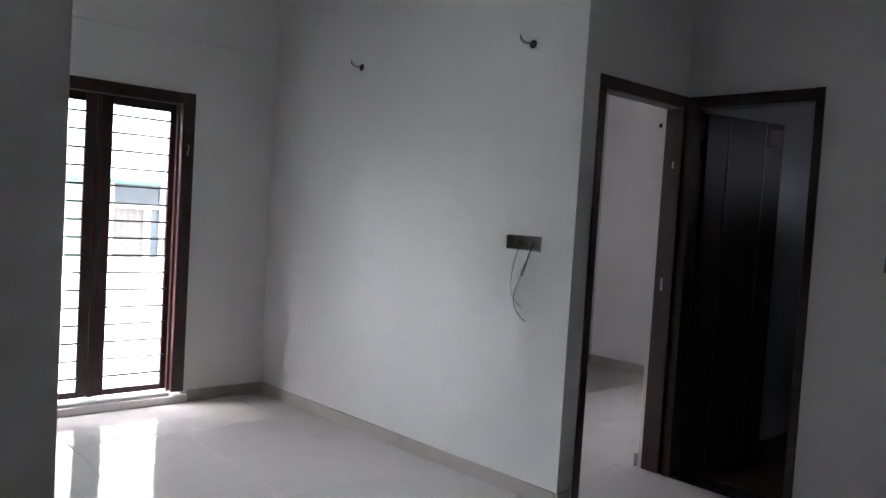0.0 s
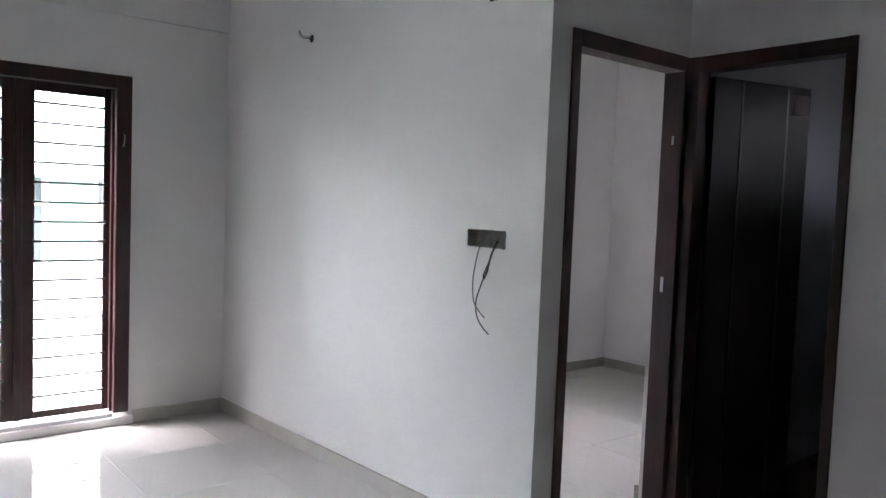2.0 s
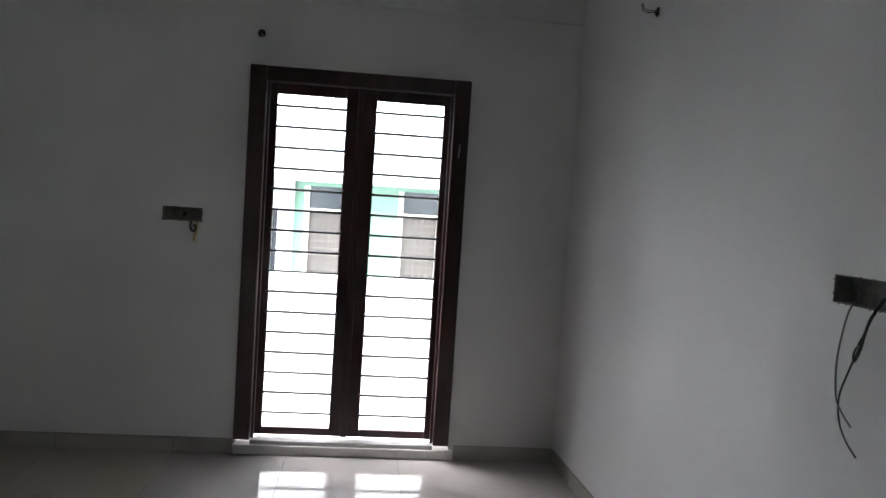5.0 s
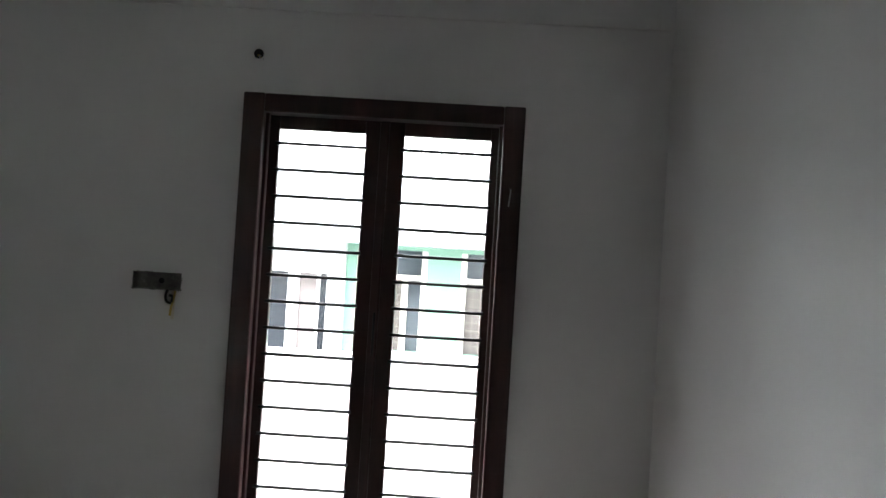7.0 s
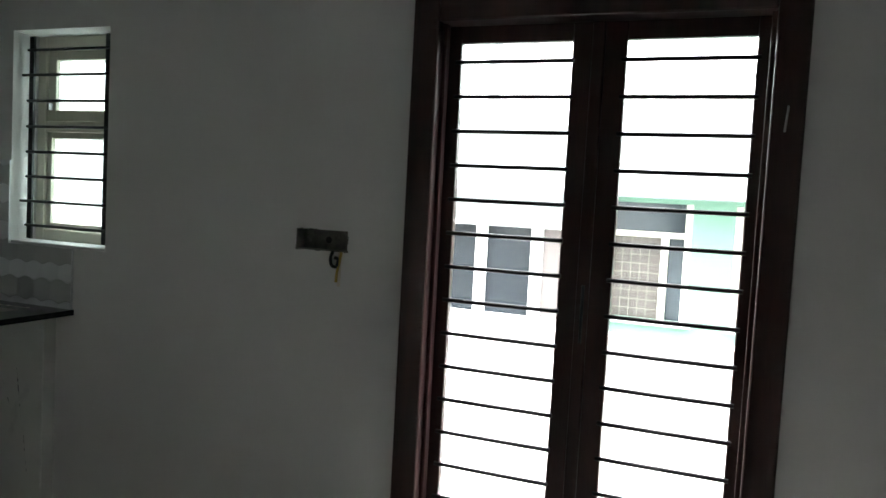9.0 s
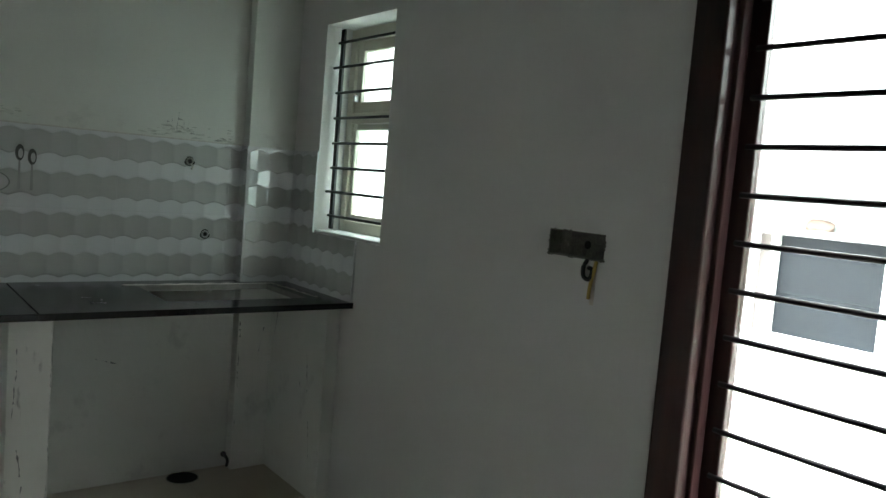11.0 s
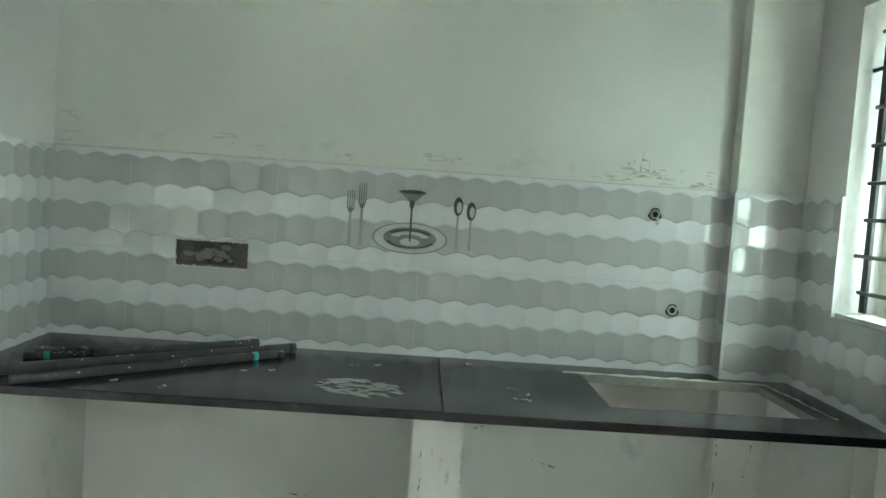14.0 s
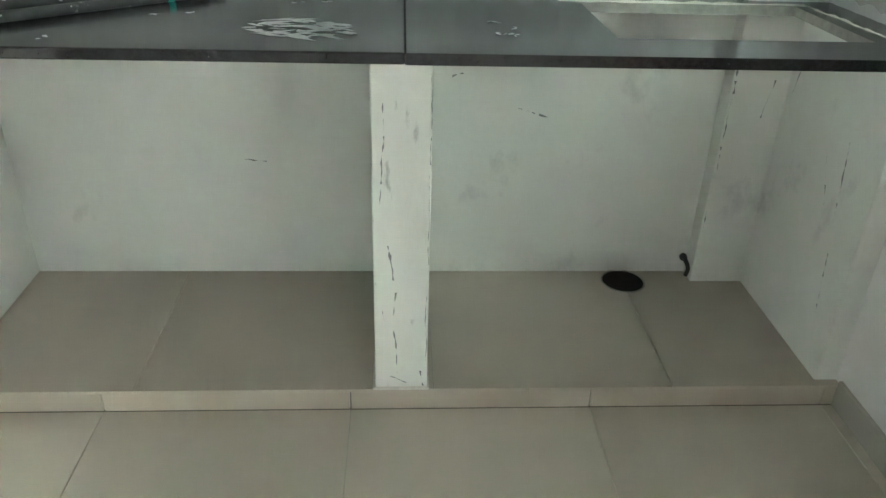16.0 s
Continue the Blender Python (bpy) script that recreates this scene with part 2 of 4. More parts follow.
def add_tube(bm, points, r, seg=8, closed=True):
    pts = [Vector(p) for p in points]
    rings = []
    for i, p in enumerate(pts):
        d = (pts[min(i + 1, len(pts) - 1)] - pts[max(i - 1, 0)]).normalized()
        a = d.cross(Vector((0, 0, 1)) if abs(d.z) < 0.9 else Vector((1, 0, 0))).normalized()
        b = d.cross(a)
        rr = r[i] if isinstance(r, (list, tuple)) else r
        rings.append([bm.verts.new(p + rr * (math.cos(2 * math.pi * k / seg) * a + math.sin(2 * math.pi * k / seg) * b)) for k in range(seg)])
    for ra, rb in zip(rings, rings[1:]):
        for k in range(seg):
            bm.faces.new((ra[k], ra[(k + 1) % seg], rb[(k + 1) % seg], rb[k])).smooth = True
    if closed:
        bm.faces.new(rings[0][::-1])
        bm.faces.new(rings[-1])
    bmesh.ops.recalc_face_normals(bm, faces=bm.faces)


def curve_points(ctrl, n=6):
    """A smooth line through the control points."""
    p = [Vector(c) for c in ctrl]
    p = [2 * p[0] - p[1]] + p + [2 * p[-1] - p[-2]]
    out = []
    for i in range(1, len(p) - 2):
        for k in range(n):
            t = k / n
            a, b, c, d = p[i - 1:i + 3]
            out.append(0.5 * (2 * b + (c - a) * t + (2 * a - 5 * b + 4 * c - d) * t * t + (3 * b - 3 * c + d - a) * t ** 3))
    return out + [p[-2]]


def panel(length, z0, z1, thick, holes):
    """A wall along +x, its room face in y = 0 and its body behind it, with openings (x0, x1, z0, z1) right through."""
    us = sorted({0.0, length, *(u for h in holes for u in h[:2])})
    zs = sorted({z0, z1, *(z for h in holes for z in h[2:])})
    solid = lambda i, j: 0 <= i < len(us) - 1 and 0 <= j < len(zs) - 1 and not any(
        h[0] <= (us[i] + us[i + 1]) / 2 <= h[1] and h[2] <= (zs[j] + zs[j + 1]) / 2 <= h[3] for h in holes)
    bm = bmesh.new()
    memo = {}

    def v(i, j, s):
        if (i, j, s) not in memo:
            memo[i, j, s] = bm.verts.new((us[i], thick * s, zs[j]))
        return memo[i, j, s]

    for i in range(len(us) - 1):
        for j in range(len(zs) - 1):
            if not solid(i, j):
                continue
            bm.faces.new((v(i, j, 0), v(i + 1, j, 0), v(i + 1, j + 1, 0), v(i, j + 1, 0)))
            bm.faces.new((v(i, j, 1), v(i, j + 1, 1), v(i + 1, j + 1, 1), v(i + 1, j, 1)))
            for di, dj, a, b in ((-1, 0, (i, j), (i, j + 1)), (1, 0, (i + 1, j), (i + 1, j + 1)), (0, -1, (i, j), (i + 1, j)), (0, 1, (i, j + 1), (i + 1, j + 1))):
                if not solid(i + di, j + dj):
                    bm.faces.new((v(*a, 0), v(*b, 0), v(*b, 1), v(*a, 1)))
    bmesh.ops.recalc_face_normals(bm, faces=bm.faces)
    return bm


def wall(name, x, y, turn, length, z0, z1, thick, holes, material, label):
    ob = part(name, panel(length, z0, z1, thick, holes), material, matrix=pose(x, y, 0, 0, 0, turn))
    return tagged(ob, label, "wall", kind="structure")


def thing(name, label, category, matrix=None, group="", kind=""):
    ob = new(name)
    if matrix is not None:
        ob.matrix_basis = matrix
    return tagged(ob, label, category, group, kind)


# ---- plan ----
CEIL = 2.95
KX = -3.885                      # kitchen wall behind the worktop
PY = -2.375                      # kitchen side of the partition
RIGHT = -87.47                   # heading of the side wall, a little off square
RX = lambda y: -0.0442 * y       # its face
NY, NX = -2.705, 1.037           # the two door walls of the lobby
TOP = 0.918                      # worktop

# far wall with balcony door, kitchen window, switch box and lamp point
U = lambda x: x - KX + 0.2
wall_far = wall("wall_north", KX - 0.2, 0, 0, 4.3, 0, CEIL, 0.23,
                [(U(-1.765), U(-0.595), 0.0, 2.085), (U(-3.598), U(-3.075), 1.164, 2.047), (U(-2.195), U(-1.99), 1.243, 1.316),
                 (U(-1.748), U(-1.704), 2.233, 2.277)], M_WALL, "white painted plaster wall with balcony door and window")
SR = lambda y: -y / math.cos(radians(90 + RIGHT))
wall_side = wall("wall_east", 0, 0, RIGHT, SR(NY) , 0, CEIL, 0.13,
                 [(SR(-2.285), SR(-2.51), 1.236, 1.309), (SR(-0.978), SR(-1.022), 2.258, 2.302), (SR(-2.355), SR(-2.40), 2.245, 2.29)],
                 M_WALL, "white painted plaster wall with an empty switch box")
wall("wall_lobby", RX(NY), NY, 0, 3.45 - RX(NY), 0, CEIL, 0.15, [(0.235 - RX(NY), NX - RX(NY), -0.1, 2.115)], M_WALL,
     "white wall with a dark framed doorway")
wall("wall_bathroom_door", NX, NY, -90, 1.105, 0, CEIL, 0.12, [(0.012, 0.732, -0.1, 2.115), (1.055, 1.095, 1.25, 1.325)], M_WALL,
     "white wall with a dark framed bathroom doorway")
wall("wall_hall_side", 1.0, NY - 1.105, -90, 2.4, 0, CEIL, 0.15, [], M_WALL, "plain white hall wall")
wall("wall_hall_back", 1.15, -6.2, 180, 5.3, 0, CEIL, 0.15, [], M_WALL, "plain white wall behind the hall")
wall_kitchen = wall("wall_kitchen", KX, -6.2, 90, 6.2, 0, CEIL, 0.2, [(6.2 - 1.98, 6.2 - 1.75, 1.160, 1.242), (6.2 - 0.43, 6.2 - 0.385, 2.165, 2.21)], M_KWALL,
     "off-white scuffed kitchen wall above the tiles")
bm = box(KX, PY - 0.08, 0, -2.04, PY, CEIL, 0.004)
for v in bm.verts:               # square to the side wall
    v.co.y += 0.0442 * (v.co.x - KX)
tagged(part("wall_partition", bm, M_WALL), "white partition wall at the kitchen's edge", "wall", kind="structure")
bm = box(KX, -0.222, 0.0, KX + 0.062, 0, CEIL, 0.004)
tagged(part("column", bm, M_KWALL), "off-white corner column standing proud of the wall", "column", kind="structure")
bm = box(KX + 0.062, -0.016, 2.44, 0.0, 0, CEIL, 0.003)
tagged(part("beam", bm, M_WALL), "white plastered beam along the wall top", "beam", kind="structure")
bm = box(KX - 0.2, -6.35, CEIL, 3.7, 0.23, CEIL + 0.15)
tagged(part("ceiling", bm, M_CEIL), "plain white painted ceiling", "ceiling", kind="structure")

# bedroom behind the first doorway, bathroom behind the second
# the opening is out of view, added and sized to light the bedroom
wall("wall_bedroom_north", 0.13, -0.40, 0, 3.45, 0, CEIL, 0.2, [(0.6, 1.15, 1.1, 1.9)], M_WALL, "white bedroom wall with an unseen opening added to let light in")
wall("wall_bedroom_east", 3.45, -0.40, -90, 2.2, 0, CEIL, 0.15, [(0.588, 0.632, 2.308, 2.352)], M_WALL, "white bedroom wall")
# the small hole is invented, out of sight, to brighten the bathroom a little
wall("wall_bathroom_south", 2.9, NY - 1.4, 180, 2.9 - NX - 0.12, 0, CEIL, 0.1, [(0.55, 0.75, 1.95, 2.15)], M_BATH, "grey-blue bathroom wall with a small unseen opening added for light")
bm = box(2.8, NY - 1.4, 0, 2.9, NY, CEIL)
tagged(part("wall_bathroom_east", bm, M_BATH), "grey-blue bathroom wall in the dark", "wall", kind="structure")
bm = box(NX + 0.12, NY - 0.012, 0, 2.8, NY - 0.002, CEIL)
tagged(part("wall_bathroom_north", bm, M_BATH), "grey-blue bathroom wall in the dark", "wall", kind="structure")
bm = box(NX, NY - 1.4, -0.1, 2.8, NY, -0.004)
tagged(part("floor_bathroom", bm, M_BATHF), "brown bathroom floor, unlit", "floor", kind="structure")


# ---- floor ----
bm = box(KX - 0.2, -6.35, -0.15, 3.6, 0.23, -0.009)
floor = tagged(part("floor", bm, M_GROUT), "glossy beige vitrified tile floor with thin joints", "floor", kind="structure")


# ---- kitchen platform ----
PZ, PX = 0.062, -3.302
platform = tagged(part("floor_platform", box(KX, PY, 0.0, PX - 0.008, 0, PZ - 0.008), M_GROUT), "low beige tiled platform under the worktop", "platform", kind="structure")


# ---- balcony door ----
def french_door():
    d = thing("door_1", "dark brown wooden double balcony door with glass and bars, closed", "door", kind="structure")
    x0, x1, zt, zb = -1.773, -0.597, 2.09, 0.076
    f = 0.088
    part("frame_jamb", box(x0, -0.022, zb, x0 + f, 0.13, zt, 0.006), M_WOOD, d)
    part("frame_jamb", box(x1 - f, -0.022, zb, x1, 0.13, zt, 0.006), M_WOOD, d)
    part("frame_head", box(x0 + f, -0.020, zt - 0.078, x1 - f, 0.13, zt - 0.001, 0.006), M_WOOD, d)
    part("frame_rebate", box(x0 + f, 0.02, zb, x0 + f + 0.014, 0.055, zt - 0.07, 0.003), M_WOOD, d)
    part("frame_rebate", box(x1 - f - 0.014, 0.02, zb, x1 - f, 0.055, zt - 0.07, 0.003), M_WOOD, d)
    mid = -1.183
    for a, b, ga, gb in ((x0 + f + 0.003, mid - 0.002, -1.634, -1.266), (mid + 0.002, x1 - f - 0.003, -1.098, -0.731)):
        leaf = part("door_leaf", box(a, 0.066, 0.085, ga, 0.098, 2.015, 0.004), M_WOOD, d)
        part("stile", box(gb, 0.066, 0.085, b, 0.098, 2.015, 0.004), M_WOOD, leaf)
        part("rail", box(ga, 0.067, 1.957, gb, 0.097, 2.015, 0.003), M_WOOD, leaf)
        part("rail", box(ga, 0.067, 0.085, gb, 0.097, 0.126, 0.003), M_WOOD, leaf)
        for k in range(16):
            z = 0.2155 + 0.1118 * k
            part("bar", tube([(ga - 0.012, 0.048, z), (gb + 0.012, 0.048, z)], 0.0070, 8), M_BLACK, leaf)
        g = part("glass_pane", box(ga + 0.0, 0.082, 0.126, gb, 0.086, 1.957), M_GLASS, leaf)
        g.visible_shadow = False
    part("cover_strip", box(mid - 0.02, 0.048, 0.085, mid + 0.02, 0.066, 2.012, 0.006), M_WOOD, d)
    part("tower_bolt", tube([(mid + 0.004, 0.036, 1.02), (mid + 0.004, 0.036, 1.20)], 0.005), M_BLACK, d, "dark bolt")
    part("hook", tube(curve_points([(x1 - 0.045, -0.022, 1.745), (x1 - 0.045, -0.034, 1.735), (x1 - 0.048, -0.036, 1.70), (x1 - 0.05, -0.028, 1.675)]), 0.003), M_STEEL, d, "small steel hook")
    part("threshold", box(x0 - 0.0, -0.030, 0.0, x1 + 0.025, 0.23, 0.052, 0.004), M_SILL, d, "pale stone threshold")
    part("track", box(x0 + f, -0.012, 0.052, x1 - f, 0.12, 0.074, 0.003), M_STEEL, d, "bright metal floor track")


french_door()


# ---- kitchen window ----
def kitchen_window():
    w = thing("window_1", "cream framed kitchen window behind black steel bars", "window", kind="structure")
    x0, x1, z0, z1 = -3.596, -3.077, 1.166, 2.045
    part("window_sill", box(x0, 0.0, z0, x1, 0.23, z0 + 0.012, 0.003), M_PARA, w)
    fy0, fy1 = 0.12, 0.175
    part("frame_jamb", box(x0, fy0, z0 + 0.012, x0 + 0.045, fy1, z1, 0.004), M_CREAM, w)
    part("frame_jamb", box(x1 - 0.045, fy0, z0 + 0.012, x1, fy1, z1, 0.004), M_CREAM, w)
    part("frame_head", box(x0 + 0.045, fy0, z1 - 0.05, x1 - 0.045, fy1, z1, 0.004), M_CREAM, w)
    part("frame_foot", box(x0 + 0.045, fy0, z0 + 0.012, x1 - 0.045, fy1, z0 + 0.06, 0.004), M_CREAM, w)
    part("transom", box(x0 + 0.045, fy0, 1.645, x1 - 0.045, fy1, 1.69, 0.004), M_CREAM, w)
    for a, b, n in ((1.228, 1.643, 0.026), (1.692, 1.993, 0.045)):
        s = part("sash", box(x0 + 0.047, fy0 + 0.012, a, x0 + 0.047 + n, fy1 - 0.01, b, 0.003), M_CREAM, w)
        part("stile", box(x1 - 0.047 - n, fy0 + 0.012, a, x1 - 0.047, fy1 - 0.01, b, 0.003), M_CREAM, s)
        part("rail", box(x0 + 0.047 + n, fy0 + 0.013, b - n, x1 - 0.047 - n, fy1 - 0.011, b, 0.003), M_CREAM, s)
        part("rail", box(x0 + 0.047 + n, fy0 + 0.013, a, x1 - 0.047 - n, fy1 - 0.011, a + n, 0.003), M_CREAM, s)
        bm = bmesh.new()
        bm.faces.new([bm.verts.new((x, 0.148, z)) for x, z in ((x0 + 0.047 + n, a + n), (x1 - 0.047 - n, a + n), (x1 - 0.047 - n, b - n), (x0 + 0.047 + n, b - n))])
        part("glass_pane", bm, M_FROST, s, "bright frosted pane")
    part("latch", box(x0 + 0.062, fy0 - 0.01, 1.735, x0 + 0.075, fy0 + 0.013, 1.765, 0.002), M_STEEL, w)
    grille = part("grille_upright", box(x0 + 0.030, 0.050, z0 + 0.02, x0 + 0.055, 0.062, z1 - 0.012, 0.002), M_BLACK, w, "black flat steel upright")
    part("grille_upright", box(x1 - 0.073, 0.050, z0 + 0.02, x1 - 0.048, 0.062, z1 - 0.012, 0.002), M_BLACK, w)
    for k, z in enumerate((1.243, 1.345, 1.448, 1.552, 1.658, 1.765, 1.872, 1.975)):
        ext = 0.03 if k in (1, 6) else 0.0
        part("bar", tube([(x0 + 0.030 - ext, 0.045, z), (x1 - 0.018, 0.045, z)], 0.006, 8), M_BLACK, w)


kitchen_window()


# ---- doorways of the lobby ----
def door_frames():
    d = thing("door_2", "dark wooden frame of an open bedroom doorway", "door frame", kind="structure")
    part("frame_jamb", box(0.235, NY - 0.012, 0, 0.282, NY + 0.09, 2.115, 0.004), M_WOOD, d)
    part("frame_jamb", box(NX - 0.045, NY - 0.012, 0.012, NX - 0.0125, NY + 0.10, 2.115, 0.004), M_WOOD, d)
    part("frame_head", box(0.282, NY - 0.012, 2.048, NX - 0.045, NY + 0.09, 2.115, 0.004), M_WOOD, d)
    part("strike_plate", box(NX - 0.047, NY + 0.045, 1.04, NX - 0.044, NY + 0.06, 1.11, 0.001), M_STEEL, d)
    part("hinge_mark", box(NX - 0.047, NY + 0.03, 1.72, NX - 0.044, NY + 0.042, 1.76, 0.001), M_STEEL, d)
    e = thing("door_3", "dark bathroom door with steel inlays, standing half open", "door", kind="structure")
    part("frame_jamb", box(NX - 0.012, NY - 0.060, 0, NX + 0.09, NY - 0.0035, 2.114, 0.004), M_WOOD, e)
    part("frame_jamb", box(NX - 0.010, NY - 0.732, 0, NX + 0.09, NY - 0.690, 2.115, 0.004), M_WOOD, e)
    part("frame_head", box(NX - 0.010, NY - 0.690, 2.05, NX + 0.09, NY - 0.060, 2.113, 0.004), M_WOOD, e)
    part("door_sill", box(NX - 0.006, NY - 0.690, 0.0, NX + 0.12, NY - 0.060, 0.022, 0.004), M_GRANITE, e, "black stone sill")
    leaf = part("door_leaf", box(0, -0.030, 0.03, 0.62, 0, 2.035, 0.003), M_LEAF, e,
                matrix=pose(NX + 0.085, NY - 0.062, 0, 0, 0, -14))
    for u in (0.165, 0.46):
        part("inlay", box(u, -0.0325, 0.04, u + 0.012, -0.0295, 2.025), M_STRIP, leaf, "thin steel inlay")
    part("worn_patch", box(0.50, -0.0315, 1.90, 0.61, -0.0295, 2.0), M_CURTAIN, leaf, "worn brown patch")
    part("handle", tube(curve_points([(0.57, -0.03, 1.02), (0.57, -0.06, 1.025), (0.565, -0.065, 1.0), (0.50, -0.065, 0.995)]), 0.008), M_STRIP, leaf)
    part("lock_plate", box(0.555, -0.034, 0.94, 0.590, -0.029, 1.10, 0.002), M_STRIP, leaf)
    for z in (0.22, 1.04, 1.84):
        part("hinge", box(NX + 0.070, NY - 0.066, z - 0.05, NX + 0.094, NY - 0.058, z + 0.05, 0.002), M_BLACK, e)


door_frames()


# ---- skirting ----
def skirting():
    s = thing("baseboard", "beige tile skirting along the walls", "skirting", kind="structure")
    h, t = 0.078, 0.011

    def run(x, y, turn, length, first=0.0):
        a = 0.0
        while a < length - 0.01:
            b = min(length, (a + 0.606) if a or not first else first)
            ob = part("skirting_tile", box(a + 0.001, -t, 0.0, b - 0.001, 0.0, h, 0.0015), M_SKIRT, s, matrix=pose(x, y, 0, 0, 0, turn))
            a = b

    run(PX + 0.001, -0.0005, 0, 1.526)
    run(-0.568, -0.0005, 0, 0.565)
    run(0, 0, RIGHT, 2.70, 0.35)
    run(RX(NY) + 0.006, NY, 0, 0.085)
    run(NX, NY - 0.735, -90, 0.37)
    run(1.0, NY - 1.105, -90, 2.3)
    run(NX + 0.01, NY + 0.16 - 0.0, 180 , 0.02)
    run(-2.005, PY, 180, 1.14)
    run(KX, PY - 0.115, 0, 1.875)
    run(0.14, -0.40, 0, 3.3)
    run(3.45, -0.40, -90, 2.1)
    run(NX + 1.2, NY + 0.15, 180, 1.2)


skirting()


# ---- worktop ----
def worktop():
    w = thing("worktop", "black granite worktop with a sink cut-out, dusty and paint splashed", "worktop")
    f, b, th = -3.229, KX + 0.010, 0.023
    sx0, sx1, sy0, sy1 = -3.745, -3.375, -0.685, -0.135
    jy = -1.122
    bm = bmesh.new()
    add_box(bm, b, PY + 0.002, TOP - th, f, jy - 0.0015, TOP, 0.004)
    part("slab", bm, M_GRANITE, w)
    part("joint", box(b, jy - 0.0015, TOP - th, f - 0.004, jy + 0.0015, TOP - 0.003), M_DARK, w, "dark open joint between the slabs")
    xs, ys = [b, sx0, sx1, f], [jy + 0.0015, sy0, sy1, -0.002]
    bm = bmesh.new()
    memo = {}

    def v(i, j, k):
        if (i, j, k) not in memo:
            memo[i, j, k] = bm.verts.new((xs[i], ys[j], TOP - th * k))
        return memo[i, j, k]

    for i in range(3):
        for j in range(3):
            if (i, j) == (1, 1):
                continue
            bm.faces.new((v(i, j, 0), v(i + 1, j, 0), v(i + 1, j + 1, 0), v(i, j + 1, 0)))
            bm.faces.new((v(i, j, 1), v(i, j + 1, 1), v(i + 1, j + 1, 1), v(i + 1, j, 1)))
    for (i, j), (k, m) in (((0, 0), (3, 0)), ((3, 0), (3, 3)), ((3, 3), (0, 3)), ((0, 3), (0, 0))):
        n = 3
        for q in range(n):
            a = (i + (k - i) * q // n, j + (m - j) * q // n)
            c = (i + (k - i) * (q + 1) // n, j + (m - j) * (q + 1) // n)
            bm.faces.new((v(*a, 0), v(*a, 1), v(*c, 1), v(*c, 0)))
    ring = [(1, 1), (2, 1), (2, 2), (1, 2)]
    for a, c in zip(ring, ring[1:] + ring[:1]):
        fa = bm.faces.new((v(*a, 0), v(*c, 0), v(*c, 1), v(*a, 1)))
        fa.material_index = 1
    bmesh.ops.recalc_face_normals(bm, faces=bm.faces)
    part("slab", bm, [M_GRANITE, M_GEDGE], w)
    rng = random.Random(4)
    for name, p, q, r0 in (("cement_bead", (sx0 - 0.015, sy0 - 0.05, TOP), (sx0 - 0.012, sy1 + 0.03, TOP), 0.008),
                           ("cement_bead", (sx0 - 0.01, sy1 + 0.03, TOP), (sx1 - 0.01, sy1 + 0.055, TOP), 0.006)):
        pts, rad = [], []
        for k in range(19):
            t = k / 18
            pts.append(Vector(p).lerp(Vector(q), t) + Vector((rng.uniform(-.004, .004), rng.uniform(-.004, .004), -0.002)))
            rad.append(r0 * rng.uniform(0.55, 1.15))
        part(name, tube(pts, rad, 7), M_CEMENT, w, "rough white cement bead")
    # white paint, wiped and spattered
    bm = bmesh.new()

    def blob(cx, cy, rx, ry, turn):
        vs = []
        for k in range(9):
            a = 2 * math.pi * k / 9
            s = rng.uniform(0.6, 1.2)
            px, py = rx * s * math.cos(a), ry * s * math.sin(a)
            vs.append(bm.verts.new((cx + px * math.cos(turn) - py * math.sin(turn), cy + px * math.sin(turn) + py * math.cos(turn), TOP + 0.0012)))
        bm.faces.new(vs)

    for k in range(54):
        a, s = rng.uniform(0, 6.28), math.sqrt(rng.random())
        y = -1.35 + 0.115 * s * math.cos(a)
        x = -3.415 + 0.085 * s * math.sin(a) + 0.25 * (y + 1.35)
        blob(x, y, rng.uniform(0.004, 0.011), rng.uniform(0.012, 0.045), rng.uniform(-0.7, 0.5))
    for x, y in ((-3.5, -.93), (-3.38, -.9), (-3.40, -.93), (-3.79, -1.02), (-3.68, -1.37), (-3.69, -1.31), (-3.52, -1.66), (-3.55, -1.60), (-3.33, -1.95), (-3.45, -0.88), (-3.30, -1.8)):
        for k in range(3):
            blob(x + rng.uniform(-.012, .012), y + rng.uniform(-.015, .015), rng.uniform(.002, .006), rng.uniform(.004, .012), rng.uniform(0, 3))
    tagged(part("paint_splash", bm, M_PAINT, w, "dried white paint splashes"), kind="stuff")


worktop()
bm = box(KX + 0.004, -1.193, PZ, -3.300, -1.066, TOP - 0.023, 0.003)
pier = tagged(part("worktop_pillar", bm, M_PIER), "white plastered pier with black scuffs under the worktop", "pillar")
M_SMEAR = mat("grey_smear", (0.24, 0.25, 0.25), 0.9, vary=0.5, scale=60, bump=0.02)


def smear(parent, p, q, width, seed, side, name="scuff"):
    """A broken hairline smear of dirt from p to q on a wall; side is the way across it."""
    rng = random.Random(seed)
    p, q, side = Vector(p), Vector(q), Vector(side)
    bm = bmesh.new()
    n = max(6, int((q - p).length / 0.012))
    off, prev = 0.0, None
    for k in range(n + 1):
        off = 0.8 * off + rng.uniform(-1, 1) * 0.0014
        w = width * max(0.0, rng.uniform(-0.7, 1.0))
        c = p.lerp(q, k / n) + side * off
        now = (bm.verts.new(c - side * (w + 0.0001)), bm.verts.new(c + side * (w + 0.0001)))
        if prev and rng.random() < 0.8:
            bm.faces.new((prev[0], prev[1], now[1], now[0]))
        prev = now
    ob = part(name, bm, M_SMEAR, parent, "thin black scuff")
    ob.matrix_parent_inverse = parent.matrix_basis.inverted()


